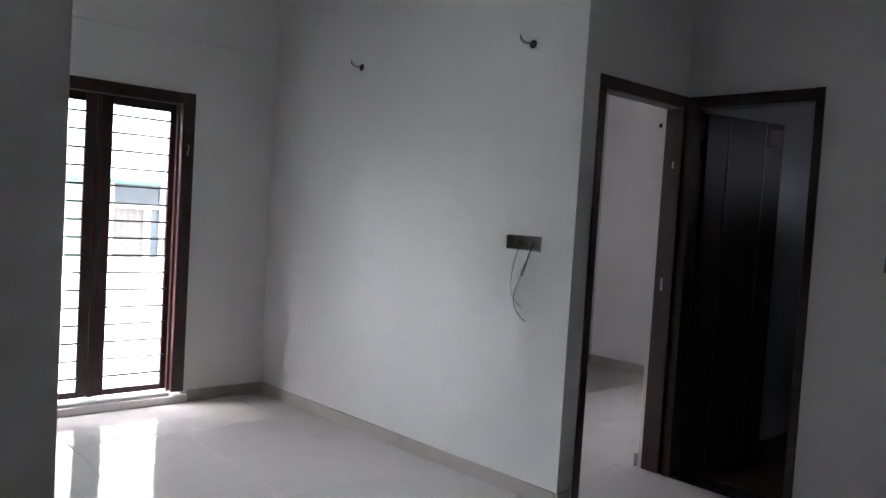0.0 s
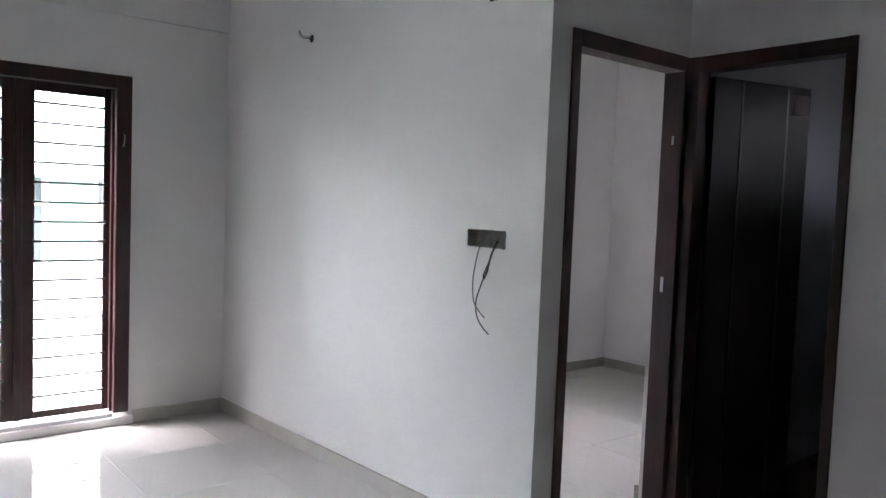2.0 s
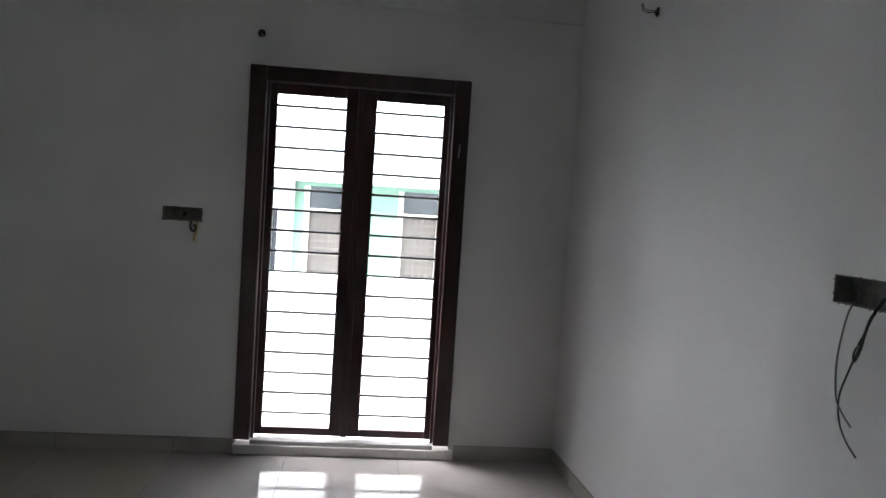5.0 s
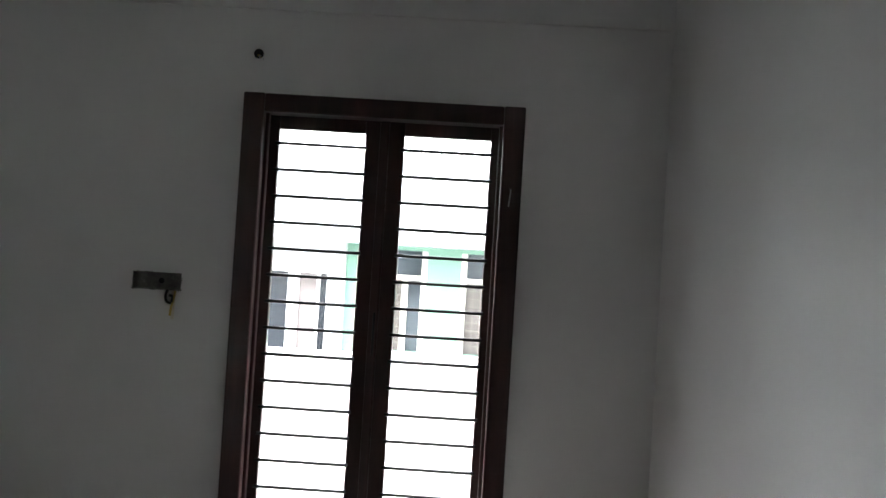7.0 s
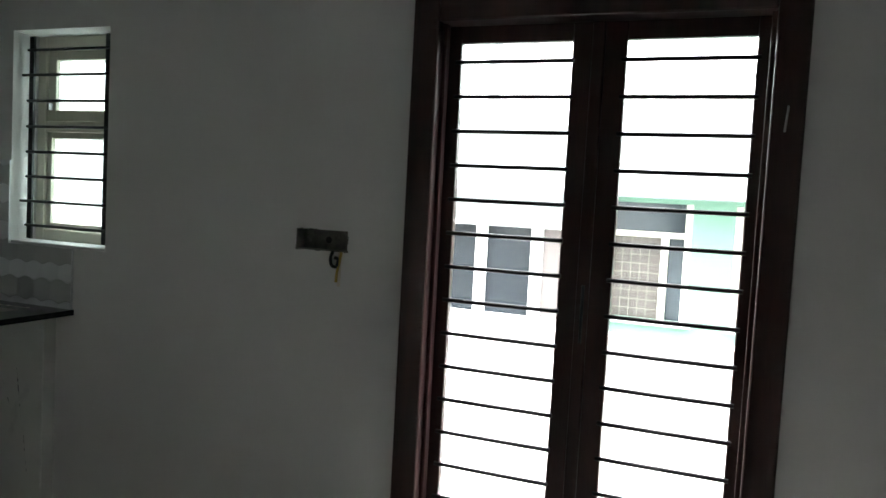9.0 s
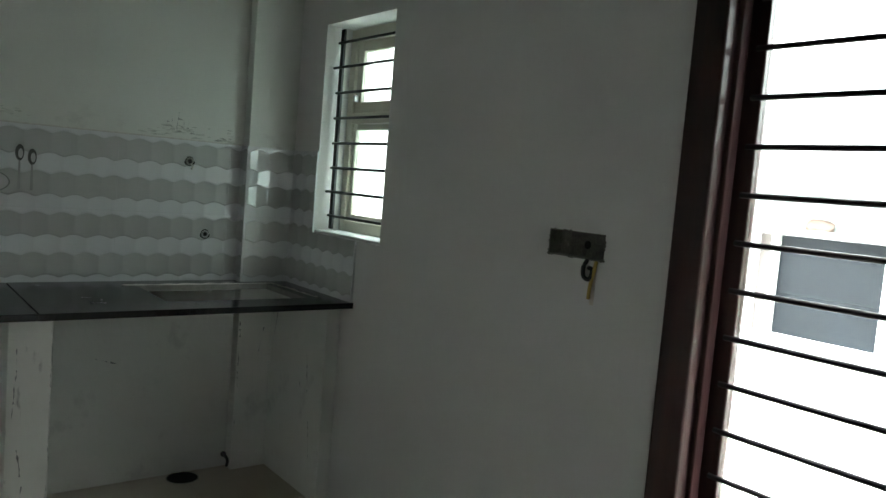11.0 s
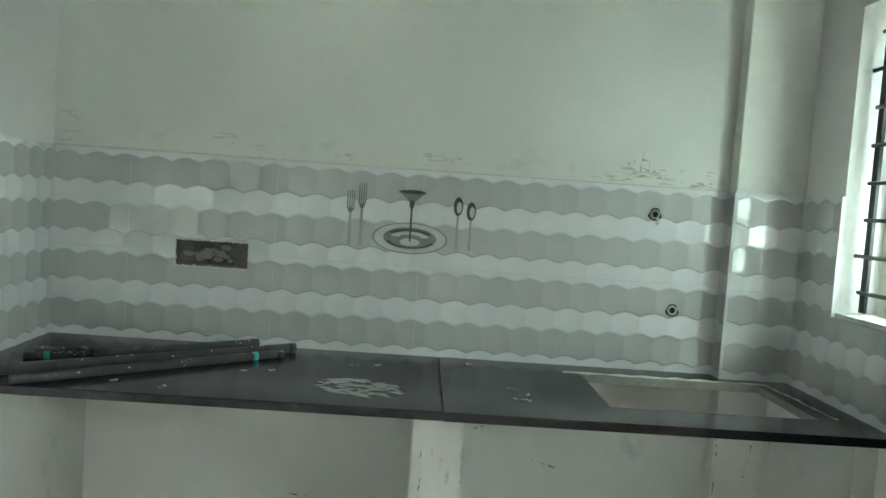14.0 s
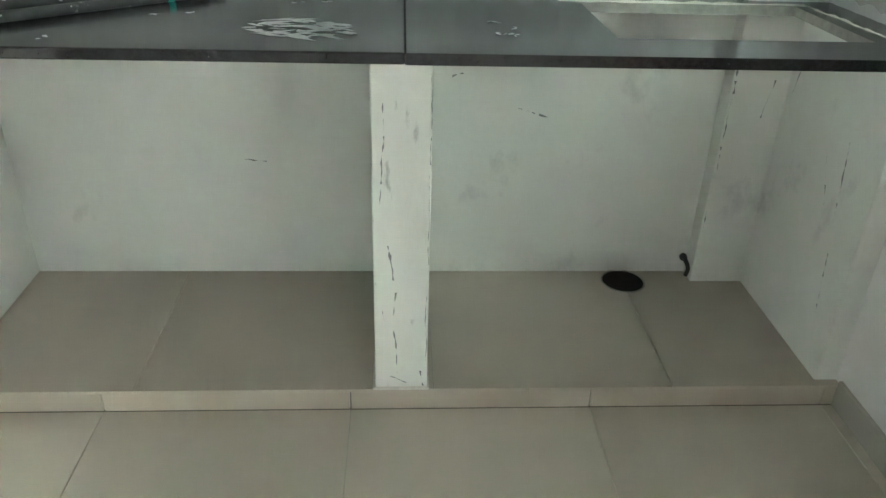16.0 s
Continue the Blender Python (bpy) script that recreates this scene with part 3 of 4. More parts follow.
px_face = -3.2994
for k, (ya, za, yb, zb, w) in enumerate(((-1.0685, 0.86, -1.0690, 0.42, 0.0012), (-1.0695, 0.34, -1.0695, 0.16, 0.0012), (-1.166, 0.80, -1.174, 0.56, 0.0022),
                                         (-1.160, 0.47, -1.150, 0.38, 0.0045), (-1.142, 0.36, -1.148, 0.27, 0.0022), (-1.148, 0.24, -1.136, 0.11, 0.0024),
                                         (-1.155, 0.105, -1.12, 0.085, 0.0035), (-1.085, 0.13, -1.078, 0.075, 0.004), (-1.175, 0.30, -1.170, 0.27, 0.002))):
    smear(pier, (px_face, ya, za), (px_face, yb, zb), w, 30 + k, (0, 1, 0))
add = bmesh.new()
add_box(add, -3.60, -1.200, PZ, -3.2965, -1.060, PZ + 0.010, 0.004)
part("mortar_foot", add, M_CEMENT, pier, "rough white mortar at the foot")


# ---- under the worktop ----
def below():
    for name, bm, lab in (("trim", box(KX, PY, PZ, KX + 0.004, -0.222, TOP - 0.023), "scuffed white plaster behind the platform"),
                          ("trim", box(KX + 0.062, -0.062, PZ, PX - 0.022, -0.0, TOP - 0.023, 0.004), "scuffed white plaster beside the platform"),
                          ("trim", box(KX + 0.004, PY, PZ, PX - 0.022, -2.24, TOP - 0.023, 0.004), "scuffed white plaster at the platform's end"),
                          ("trim", box(KX + 0.062, -0.222, PZ, KX + 0.066, -0.006, TOP - 0.023), "scuffed white column foot")):
        ob = tagged(part(name, bm, M_SCUFF), lab, "plaster", kind="structure")
        if "beside" in lab:
            for k, (xa, za, xb, zb, w) in enumerate(((-3.76, 0.80, -3.79, 0.66, 0.004), (-3.47, 0.66, -3.44, 0.46, 0.004), (-3.43, 0.42, -3.40, 0.22, 0.003), (-3.55, 0.60, -3.50, 0.48, 0.003))):
                smear(ob, (xa, -0.0632, za), (xb, -0.0632, zb), w, 60 + k, (1, 0, 0))
        if "column" in lab:
            for k, (ya, za, yb, zb, w) in enumerate(((-0.216, 0.74, -0.214, 0.44, 0.004), (-0.217, 0.32, -0.215, 0.24, 0.002), (-0.10, 0.72, -0.12, 0.60, 0.003))):
                smear(ob, (KX + 0.0672, ya, za), (KX + 0.0672, yb, zb), w, 80 + k, (0, 1, 0))
        if "behind" in lab:
            for k, (ya, za, yb, zb, w) in enumerate(((-0.80, 0.60, -0.70, 0.57, 0.004), (-0.95, 0.70, -0.99, 0.69, 0.004), (-1.62, 0.44, -1.52, 0.43, 0.003))):
                smear(ob, (KX + 0.0052, ya, za), (KX + 0.0052, yb, zb), w, 90 + k, (0, 0, 1))
    d = thing("drain", "round black floor drain hole in the platform", "drain", pose(-3.818, -0.437, PZ + 0.0008))
    bm = bmesh.new()
    bmesh.ops.create_circle(bm, cap_ends=True, segments=32, radius=0.066)
    part("opening", bm, M_DARK, d)
    bm = bmesh.new()
    ring = [(math.cos(2 * math.pi * k / 32), math.sin(2 * math.pi * k / 32)) for k in range(33)]
    add_tube(bm, [(0.066 * c, 0.066 * s, 0) for c, s in ring], 0.0025, 6, False)
    part("rim", bm, M_GEDGE, d)
    e = thing("pipe_stub", "black plastic pipe stub in the wall", "pipe")
    part("pipe", tube(curve_points([(KX + 0.0, -0.235, 0.118), (KX + 0.03, -0.235, 0.118), (KX + 0.05, -0.230, 0.10), (KX + 0.055, -0.236, 0.075)]), 0.007), M_WIREB, e)
    part("collar", tube([(KX + 0.003, -0.235, 0.118), (KX + 0.016, -0.235, 0.118)], 0.012), M_WIREB, e)


below()


# ---- scalloped wall tiles ----
PITCH, BAND, GREY = 0.0925, 0.1552, 0.086
ZTOP, ZEND = 1.487, 1.512


def scallop_tile(u0, u1, z0, z1, skip=()):
    """Rows of dished cells, each row overhanging the next like shingles; u along the wall, -y towards the room."""
    bm = bmesh.new()
    arc = lambda u: 0.0125 * (0.5 - 0.5 * math.cos(2 * math.pi * u / PITCH)) ** 0.68
    fine = sorted({(c + d) % 1 for c in (0.0, 0.5) for d in (-0.2, -0.13, -0.08, -0.055, -0.035, -0.015, 0.0, 0.015, 0.035, 0.055, 0.08, 0.13, 0.2, 0.25)})
    us = [u0] + [(k + q) * PITCH for k in range(math.floor(u0 / PITCH), math.ceil(u1 / PITCH)) for q in fine if u0 + 2e-4 < (k + q) * PITCH < u1 - 2e-4] + [u1]

    def dish(u, white):
        x = abs(2 * ((u / PITCH + (0.5 if white else 0.0)) % 1) - 1)
        e = 0.89
        return 0.0030 * (x * x if x < e else e * e + 2 * e * ((x - e) - (x - e) ** 2 / (2 * (1 - e))))

    # height, which scallop bounds it, proudness, white or grey: from below upwards
    lines = []
    z = ZTOP - 6 * BAND
    while z < ZEND + 0.2:
        for low, high, white in ((z - GREY, z, 0), (z, z + BAND - GREY, 1)):
            a, b = (1, 0) if not white else (0, 1)
            n = 14 if skip else 1
            lines += [(low, a, 0.0012, white), (low + 0.0022, a, 0.0030, white), (low + 0.006, a, 0.0029, white)]
            lines += [(low + 0.006 + (high - low - 0.012) * k / n, a + (b - a) * k / n, 0.0029 - 0.0016 * k / n, white) for k in range(1, n + 1)]
            lines += [(high - 0.0005, b, 0.0012, white)]
        z += BAND
    prev = None
    for zz, half, proud, white in lines:
        pts = []
        for u in us:
            top = min(z1, max(z0, zz + (1 - half) * arc(u) + half * arc(u + PITCH / 2)))
            pts.append(bm.verts.new((u, -0.008 - proud - dish(u, white), top)))
        if prev and prev[1] == white:
            for i in range(len(us) - 1):
                a, b, c, d = prev[0][i], prev[0][i + 1], pts[i + 1], pts[i]
                if c.co.z - b.co.z < 1e-5 and d.co.z - a.co.z < 1e-5:
                    continue
                cu, cz = (us[i] + us[i + 1]) / 2, (a.co.z + c.co.z) / 2
                if any(q[0] < cu < q[1] and q[2] < cz < q[3] for q in skip):
                    continue
                fa = bm.faces.new((a, b, c, d))
                fa.material_index, fa.smooth = 1 - white, True
        prev = (pts, white)
    for v in [v for v in bm.verts if not v.link_faces]:
        bm.verts.remove(v)
    if not skip:
        add_box(bm, u0, -0.0075, z0, u1, 0, z1)
    return bm


def backsplash():
    mats = [M_SWHITE, M_SGREY]
    s = thing("trim_backsplash", "glossy white and grey scalloped wall tiles behind the worktop", "wall tile", kind="structure")
    mk = pose(KX, PY, 0, 0, 0, 90)          # u runs to +y from the partition
    edges = [0.0, 0.245, 0.706, 1.168, 1.63, 2.093, -PY - 0.222]
    hole = (PY * -1 - 1.98, PY * -1 - 1.75, 1.160, 1.242)
    for a, b in zip(edges, edges[1:]):
        for z0, z1 in ((TOP, 1.2035), (1.2045, ZEND)):
            part("wall_tile", scallop_tile(a + 0.0006, b - 0.0006, z0, z1, [hole] if a < hole[1] and b > hole[0] else ()), mats, s, matrix=mk)
    mc = pose(KX + 0.062, -0.222, 0, 0, 0, 90)
    for z0, z1 in ((TOP, 1.2035), (1.2045, ZEND)):
        part("wall_tile", scallop_tile(0.0, 0.212, z0, z1), mats, s, matrix=mc)
    ms = pose(KX + 0.008, -0.222, 0)
    part("wall_tile", scallop_tile(0.0, 0.062, TOP, ZEND), mats, s, matrix=ms)
    mw = pose(KX + 0.07, 0, 0)
    part("wall_tile", scallop_tile(0.0, -3.598 - KX - 0.07, 1.164, ZEND), mats, s, matrix=mw)
    part("wall_tile", scallop_tile(0.0, 0.575, TOP, 1.163), mats, s, matrix=mw)
    mp = pose(-3.235, PY + 0.0442 * (-3.235 - KX), 0, 0, 0, 182.53)
    for z0, z1 in ((TOP, 1.2035), (1.2045, ZEND)):
        part("wall_tile", scallop_tile(0.0, 0.64, z0, z1), mats, s, matrix=mp)
    # cement smear above the top edge
    part("cement_line", box(KX - 0.001, PY, ZEND, KX + 0.006, -0.222, ZEND + 0.006, 0.002), M_CEMENT, s)

    # printed cutlery and dishes
    px = KX + 0.0146

    def flat(polys, material, name, label, off=0.0):
        bm = bmesh.new()
        for poly in polys:
            bm.faces.new([bm.verts.new((px + off, y, z)) for y, z in poly])
        bmesh.ops.recalc_face_normals(bm, faces=bm.faces)
        part(name, bm, material, s, label)

    def oval(cy, cz, ry, rz, n=28):
        return [(cy + ry * math.cos(2 * math.pi * k / n), cz + rz * math.sin(2 * math.pi * k / n)) for k in range(n)]

    def ring(cy, cz, ry, rz, w, n=28, a0=0.0, a1=2 * math.pi):
        out = []
        for k in range(n):
            a, b = a0 + (a1 - a0) * k / n, a0 + (a1 - a0) * (k + 1) / n
            f = lambda t, q: (cy + ry * q * math.cos(t), cz + rz * q * math.sin(t))
            out.append([f(a, 1), f(b, 1), f(b, 1 - w), f(a, 1 - w)])
        return out

    def bar(y0, z0, y1, z1, w0, w1):
        return [(y0 - w0, z0), (y0 + w0, z0), (y1 + w1, z1), (y1 - w1, z1)]

    for y, zb, zt in ((-1.434, 1.262, 1.434), (-1.398, 1.262, 1.459)):
        L = zt - zb
        flat([bar(y, zb, y, zb + 0.62 * L, 0.006, 0.0035)], M_PRINTM, "printed_fork_handle", "grey printed fork handle")
        flat([bar(y, zb + 0.6 * L, y, zb + 0.68 * L, 0.005, 0.012)] + [bar(y + d, zb + 0.68 * L, y + d * 1.05, zt, 0.0022, 0.0016) for d in (-0.010, -0.0034, 0.0034, 0.010)],
             M_PRINT, "printed_fork", "dark grey printed fork")
    for y, zb, zt in ((-1.092, 1.268, 1.436), (-1.05, 1.268, 1.42)):
        L = zt - zb
        flat([bar(y, zb, y, zb + 0.66 * L, 0.0055, 0.003)], M_PRINTM, "printed_spoon_handle", "grey printed spoon handle")
        flat([oval(y, zb + 0.82 * L, 0.015, 0.03)], M_PRINTD, "printed_spoon", "dark printed spoon")
        flat([oval(y + 0.003, zb + 0.80 * L, 0.008, 0.018)], M_PRINTL, "printed_spoon_glint", "pale glint on the printed spoon", 0.0004)
    cy, cz = -1.24, 1.294
    flat([oval(cy, cz, 0.120, 0.050)], M_PRINT, "printed_plate", "grey printed plate")
    flat(ring(cy, cz, 0.115, 0.047, 0.26), M_PRINTL, "printed_plate_rim", "pale printed plate rim", 0.0004)
    flat([oval(cy, cz - 0.002, 0.082, 0.031)], M_PRINT, "printed_plate_well", "grey printed plate well", 0.0004)
    flat(ring(cy, cz + 0.002, 0.078, 0.028, 0.3, 16, 0.5, 2.6) + ring(cy, cz - 0.004, 0.080, 0.028, 0.16, 16, 3.4, 6.0), M_PRINTD, "printed_plate_shade", "dark curves on the printed plate", 0.0006)
    flat(ring(cy, cz - 0.002, 0.066, 0.024, 0.4, 16, 0.3, 2.8) + [oval(cy, cz - 0.012, 0.032, 0.012)], M_PRINTL, "printed_plate_glint", "pale glints on the printed plate", 0.0008)
    flat([oval(cy, 1.440, 0.045, 0.009), bar(cy, 1.405, cy, 1.436, 0.004, 0.036)], M_PRINT, "printed_glass", "grey printed stem glass", 0.0008)
    flat([oval(cy, 1.4415, 0.041, 0.006)], M_PRINTD, "printed_glass_mouth", "dark printed glass mouth", 0.0012)
    flat([oval(cy, 1.402, 0.008, 0.014), bar(cy, 1.285, cy, 1.40, 0.003, 0.003)], M_PRINTD, "printed_glass_stem", "dark printed glass stem", 0.0012)


backsplash()


# ---- grime on the kitchen wall above the tiles ----
M_GRIME = mat("grey_wall_grime", (0.55, 0.56, 0.51), 0.9, vary=0.25, scale=50, bump=0.02)
M_GRIMED = mat("dark_wall_grime", (0.42, 0.43, 0.39), 0.9, vary=0.3, scale=60, bump=0.02)


def grime(y0, y1, z0, z1, count, seed, material, slope=0.0):
    """Thin rubbed marks scattered along a stretch of the wall."""
    rng = random.Random(seed)
    bm = bmesh.new()
    for k in range(count):
        y = rng.uniform(y0, y1)
        z = z0 + (z1 - z0) * rng.random() ** 1.8 + slope * (y - y0)
        n = 11
        ry, rz, turn = rng.uniform(0.006, 0.028), rng.uniform(0.0012, 0.0045), rng.uniform(-0.2, 0.2)
        ring = []
        for i in range(n):
            a = 2 * math.pi * i / n
            r = rng.uniform(0.45, 1.2)
            p, q = ry * r * math.cos(a), rz * r * math.sin(a)
            ring.append(bm.verts.new((KX + 0.0006 + 0.0001 * k / count, y + p * math.cos(turn) - q * math.sin(turn), z + p * math.sin(turn) + q * math.cos(turn))))
        bm.faces.new(ring)
    bmesh.ops.recalc_face_normals(bm, faces=bm.faces)
    ob = part("grime", bm, material, wall_kitchen, "rubbed grey grime")
    ob.matrix_parent_inverse = wall_kitchen.matrix_basis.inverted()
    tagged(ob, kind="stuff")


grime(-0.66, -0.28, 1.524, 1.575, 34, 11, M_GRIME)
grime(-0.56, -0.44, 1.54, 1.60, 12, 12, M_GRIMED)
grime(-0.34, -0.25, 1.522, 1.545, 6, 13, M_GRIMED)
grime(-1.22, -1.03, 1.545, 1.572, 14, 14, M_GRIME)
grime(-1.52, -1.44, 1.530, 1.545, 4, 15, M_GRIME)
grime(-2.36, -2.30, 1.53, 1.64, 8, 16, M_GRIME)
grime(-1.95, -1.72, 1.555, 1.585, 7, 17, M_GRIME)
for k, (y, z, h) in enumerate(((-0.54, 1.555, 0.05), (-0.515, 1.55, 0.075), (-0.49, 1.56, 0.03), (-0.47, 1.55, 0.045))):
    smear(wall_kitchen, (KX + 0.0009, y, z), (KX + 0.0009, y + 0.003, z + h), 0.0012, 120 + k, (0, 1, 0))


# ---- wall boxes, wiring points, pipe ends ----
def wall_box(name, label, m, w, h, rough_seed):
    """An open metal box sunk in the wall; local x along the wall, y into it."""
    t = thing(name, label, "switch box", m, "wiring boxes")
    d = 0.05
    part("back_plate", box(0, d - 0.002, 0, w, d, h), M_GALV, t)
    part("side", box(0, 0.001, 0, 0.003, d - 0.002, h), M_GALV, t)
    part("side", box(w - 0.003, 0.001, 0, w, d - 0.002, h), M_GALV, t)
    part("side", box(0.003, 0.001, 0, w - 0.003, d - 0.002, 0.003), M_GALV, t)
    part("side", box(0.003, 0.001, h - 0.003, w - 0.003, d - 0.002, h), M_GALV, t)
    rng = random.Random(rough_seed)
    bm = bmesh.new()
    for k in range(26):
        u = rng.uniform(0, 1)
        side = rng.choice((0, 1, 2, 3))
        x, z = ((u * w, 0), (u * w, h), (0, u * h), (w, u * h))[side]
        r = rng.uniform(0.0015, 0.0045)
        vs = bmesh.ops.create_icosphere(bm, subdivisions=1, radius=r)["verts"]
        for q in vs:
            q.co = Vector((x + q.co.x * rng.uniform(.8, 1.6), q.co.y * 0.25 - 0.0, z + q.co.z))
    tagged(part("broken_plaster", bm, M_CEMENT if rough_seed % 2 else M_GALV, t, "crumbled plaster edge"), kind="stuff")
    return t


b1 = wall_box("switch_box", "empty galvanised switch box in the wall by the balcony door", pose(-2.195, 0, 1.243), 0.205, 0.073, 2)
bm = bmesh.new()
bmesh.ops.create_circle(bm, cap_ends=True, segments=16, radius=0.012, matrix=pose(0.105, 0.0465, 0.036, 90))
part("knockout", bm, M_DARK, b1)
part("clip", box(0.165, 0.004, 0.045, 0.2, 0.04, 0.07, 0.003), M_GALV, b1)
part("cable", tube(curve_points([(0.15, 0.0, 0.0), (0.148, -0.012, -0.02), (0.155, -0.016, -0.045), (0.172, -0.012, -0.05), (0.176, -0.008, -0.025), (0.162, -0.008, -0.02)]), 0.006), M_WIREB, b1, "loop of black cable")
part("cable", tube(curve_points([(0.185, -0.004, 0.0), (0.182, -0.008, -0.03), (0.172, -0.006, -0.07), (0.168, -0.004, -0.105)]), 0.005), M_WIREY, b1, "yellowed cable tail")
part("stain", box(0.170, -0.0008, -0.12, 0.184, 0.0, 0.0), M_RUST, b1, "brown stain under the box")

mside = pose(0, 0, 0, 0, 0, RIGHT)
b2 = wall_box("switch_box", "empty switch box with grey wires hanging out", mside @ pose(SR(-2.285), 0, 1.236), 0.2253, 0.073, 4)
for pts, mt in ((((0.075, 0.02, 0.03), (0.085, -0.012, -0.01), (0.072, -0.016, -0.07), (0.058, -0.014, -0.15), (0.07, -0.016, -0.23), (0.105, -0.02, -0.265), (0.14, -0.02, -0.29)), M_WIRE),
                (((0.16, 0.02, 0.03), (0.16, -0.012, -0.02), (0.14, -0.016, -0.09), (0.11, -0.018, -0.16), (0.085, -0.018, -0.23), (0.095, -0.018, -0.29), (0.13, -0.02, -0.33), (0.17, -0.022, -0.355)), M_WIREB),
                (((0.165, 0.02, 0.03), (0.162, -0.014, -0.03), (0.145, -0.018, -0.10), (0.13, -0.02, -0.13), (0.126, -0.02, -0.11), (0.15, -0.016, -0.06)), M_WIREB)):
    part("wire", tube(curve_points(pts), 0.0026, 6), mt, b2)
b3 = wall_box("switch_box", "bare dirty switch box cut into the kitchen tiles", pose(KX + 0.006, -1.98, 1.160, 0, 0, 90), 0.230, 0.082, 3)
rng = random.Random(21)
bm = bmesh.new()
for k in range(16):
    cx, cz = 0.115 + rng.gauss(0, 0.04), 0.042 + rng.gauss(0, 0.014)
    vs = bmesh.ops.create_icosphere(bm, subdivisions=2, radius=1)["verts"]
    rx, rz = rng.uniform(0.008, 0.022), rng.uniform(0.005, 0.014)
    for v in vs:
        j = rng.uniform(0.7, 1.15)
        v.co = Vector((min(0.222, max(0.006, cx + v.co.x * rx * j)), 0.047 - 0.004 + v.co.y * 0.004, min(0.077, max(0.005, cz + v.co.z * rz * j))))
tagged(part("plaster_residue", bm, M_GEDGE, b3, "pale plaster left in the box"), kind="stuff")
b4 = wall_box("switch_box", "small empty switch box beside the bathroom door", pose(NX, NY - 1.055, 1.25, 0, 0, -90), 0.04, 0.075, 6)


def lamp_point(label, m, wires, r=0.021):
    t = thing("lamp_point", label, "wiring point", m, "bare lamp points")
    bm = bmesh.new()
    n = 20
    sq = []
    for k in range(n):
        a = 2 * math.pi * k / n
        c, s = math.cos(a), math.sin(a)
        q = 0.0235 / max(abs(c), abs(s))
        sq.append(((q * c, s * q), (r * c, r * s)))
    o = [bm.verts.new((a[0], -0.0012, a[1])) for a, b in sq]
    i = [bm.verts.new((b[0], -0.0012, b[1])) for a, b in sq]
    e = [bm.verts.new((b[0] * 0.96, 0.05, b[1] * 0.96)) for a, b in sq]
    for k in range(n):
        j = (k + 1) % n
        bm.faces.new((o[k], o[j], i[j], i[k]))
        fa = bm.faces.new((i[k], i[j], e[j], e[k]))
        fa.material_index = 1
    bm.faces.new(e).material_index = 1
    bmesh.ops.recalc_face_normals(bm, faces=bm.faces)
    part("conduit_cup", bm, [M_WALL, M_DARK], t)
    for pts, mt in wires:
        part("wire", tube(curve_points(pts), 0.0024, 6), mt, t)
    return t


tuft = [(((0.0, 0.03, 0.0), (-0.006, -0.006, 0.006), (-0.02, -0.03, 0.008), (-0.036, -0.045, 0.02), (-0.05, -0.05, 0.045)), M_WIRE),
        (((0.004, 0.03, 0.0), (-0.002, -0.008, 0.0), (-0.022, -0.035, 0.0), (-0.036, -0.05, 0.012), (-0.044, -0.055, 0.035)), M_WIREB),
        (((0.0, 0.03, -0.01), (0.006, -0.01, -0.012), (0.0, -0.014, -0.004)), M_WIREB)]
lamp_point("bare lamp point with a tuft of wires in the white wall", mside @ pose(SR(-1.0), 0, 2.28), tuft)
lamp_point("bare lamp point with a tuft of wires in the white wall", mside @ pose(SR(-2.378), 0, 2.268), tuft, 0.0225)
lamp_point("bare lamp point above the balcony door with a plug of wire", pose(-1.726, 0, 2.255), [(((0.0, 0.03, -0.01), (0.002, -0.004, -0.012), (0.006, 0.01, -0.006)), M_STEEL), (((0.004, 0.03, -0.01), (-0.002, -0.006, -0.008), (0.0, 0.012, -0.002)), M_WIREY)])
lamp_point("bare kitchen lamp point with yellow wires hanging down", pose(KX, -0.407, 2.188, 0, 0, 90),
           [(((0.0, 0.03, 0.0), (0.004, -0.008, -0.01), (-0.006, -0.016, -0.03), (-0.03, -0.018, -0.055)), M_WIREY), (((0.006, 0.03, 0.0), (0.01, -0.01, -0.004), (0.016, -0.014, -0.02)), M_WIREB)], 0.0225)


lamp_point("bare lamp point in the bedroom wall", pose(3.45, -1.01, 2.33, 0, 0, -90), [(((0.0, 0.03, -0.01), (0.002, -0.004, -0.012), (0.006, 0.01, -0.006)), M_WIREB)])


def pipe_end(y, z, brass):
    t = thing("water_point", "capped brass water pipe end in the tiles" if brass else "open water pipe end in chipped tile", "pipe", pose(KX + 0.0115, y, z, 0, 0, 90), "water points")
    bm = bmesh.new()
    bmesh.ops.create_circle(bm, cap_ends=True, segments=14, radius=0.021, matrix=pose(0, -0.002, 0, 90))
    for v in bm.verts:
        v.co.x *= 1 + 0.12 * math.sin(37 * v.co.z * 100)
    part("chipped_hole", bm, M_DARK, t)
    bm = bmesh.new()
    ringp = [(0.013 * math.cos(2 * math.pi * k / 20), -0.004, 0.013 * math.sin(2 * math.pi * k / 20)) for k in range(21)]
    add_tube(bm, ringp, 0.004, 6, False)
    part("socket", bm, M_STEEL if brass else M_GEDGE, t)
    if not brass:
        part("rag", tube(curve_points([(0.006, -0.004, -0.012), (0.012, -0.012, -0.022), (0.005, -0.012, -0.032)]), 0.004), M_CEMENT, t)


pipe_end(-0.46, 1.425, False)
pipe_end(-0.378, 1.119, True)


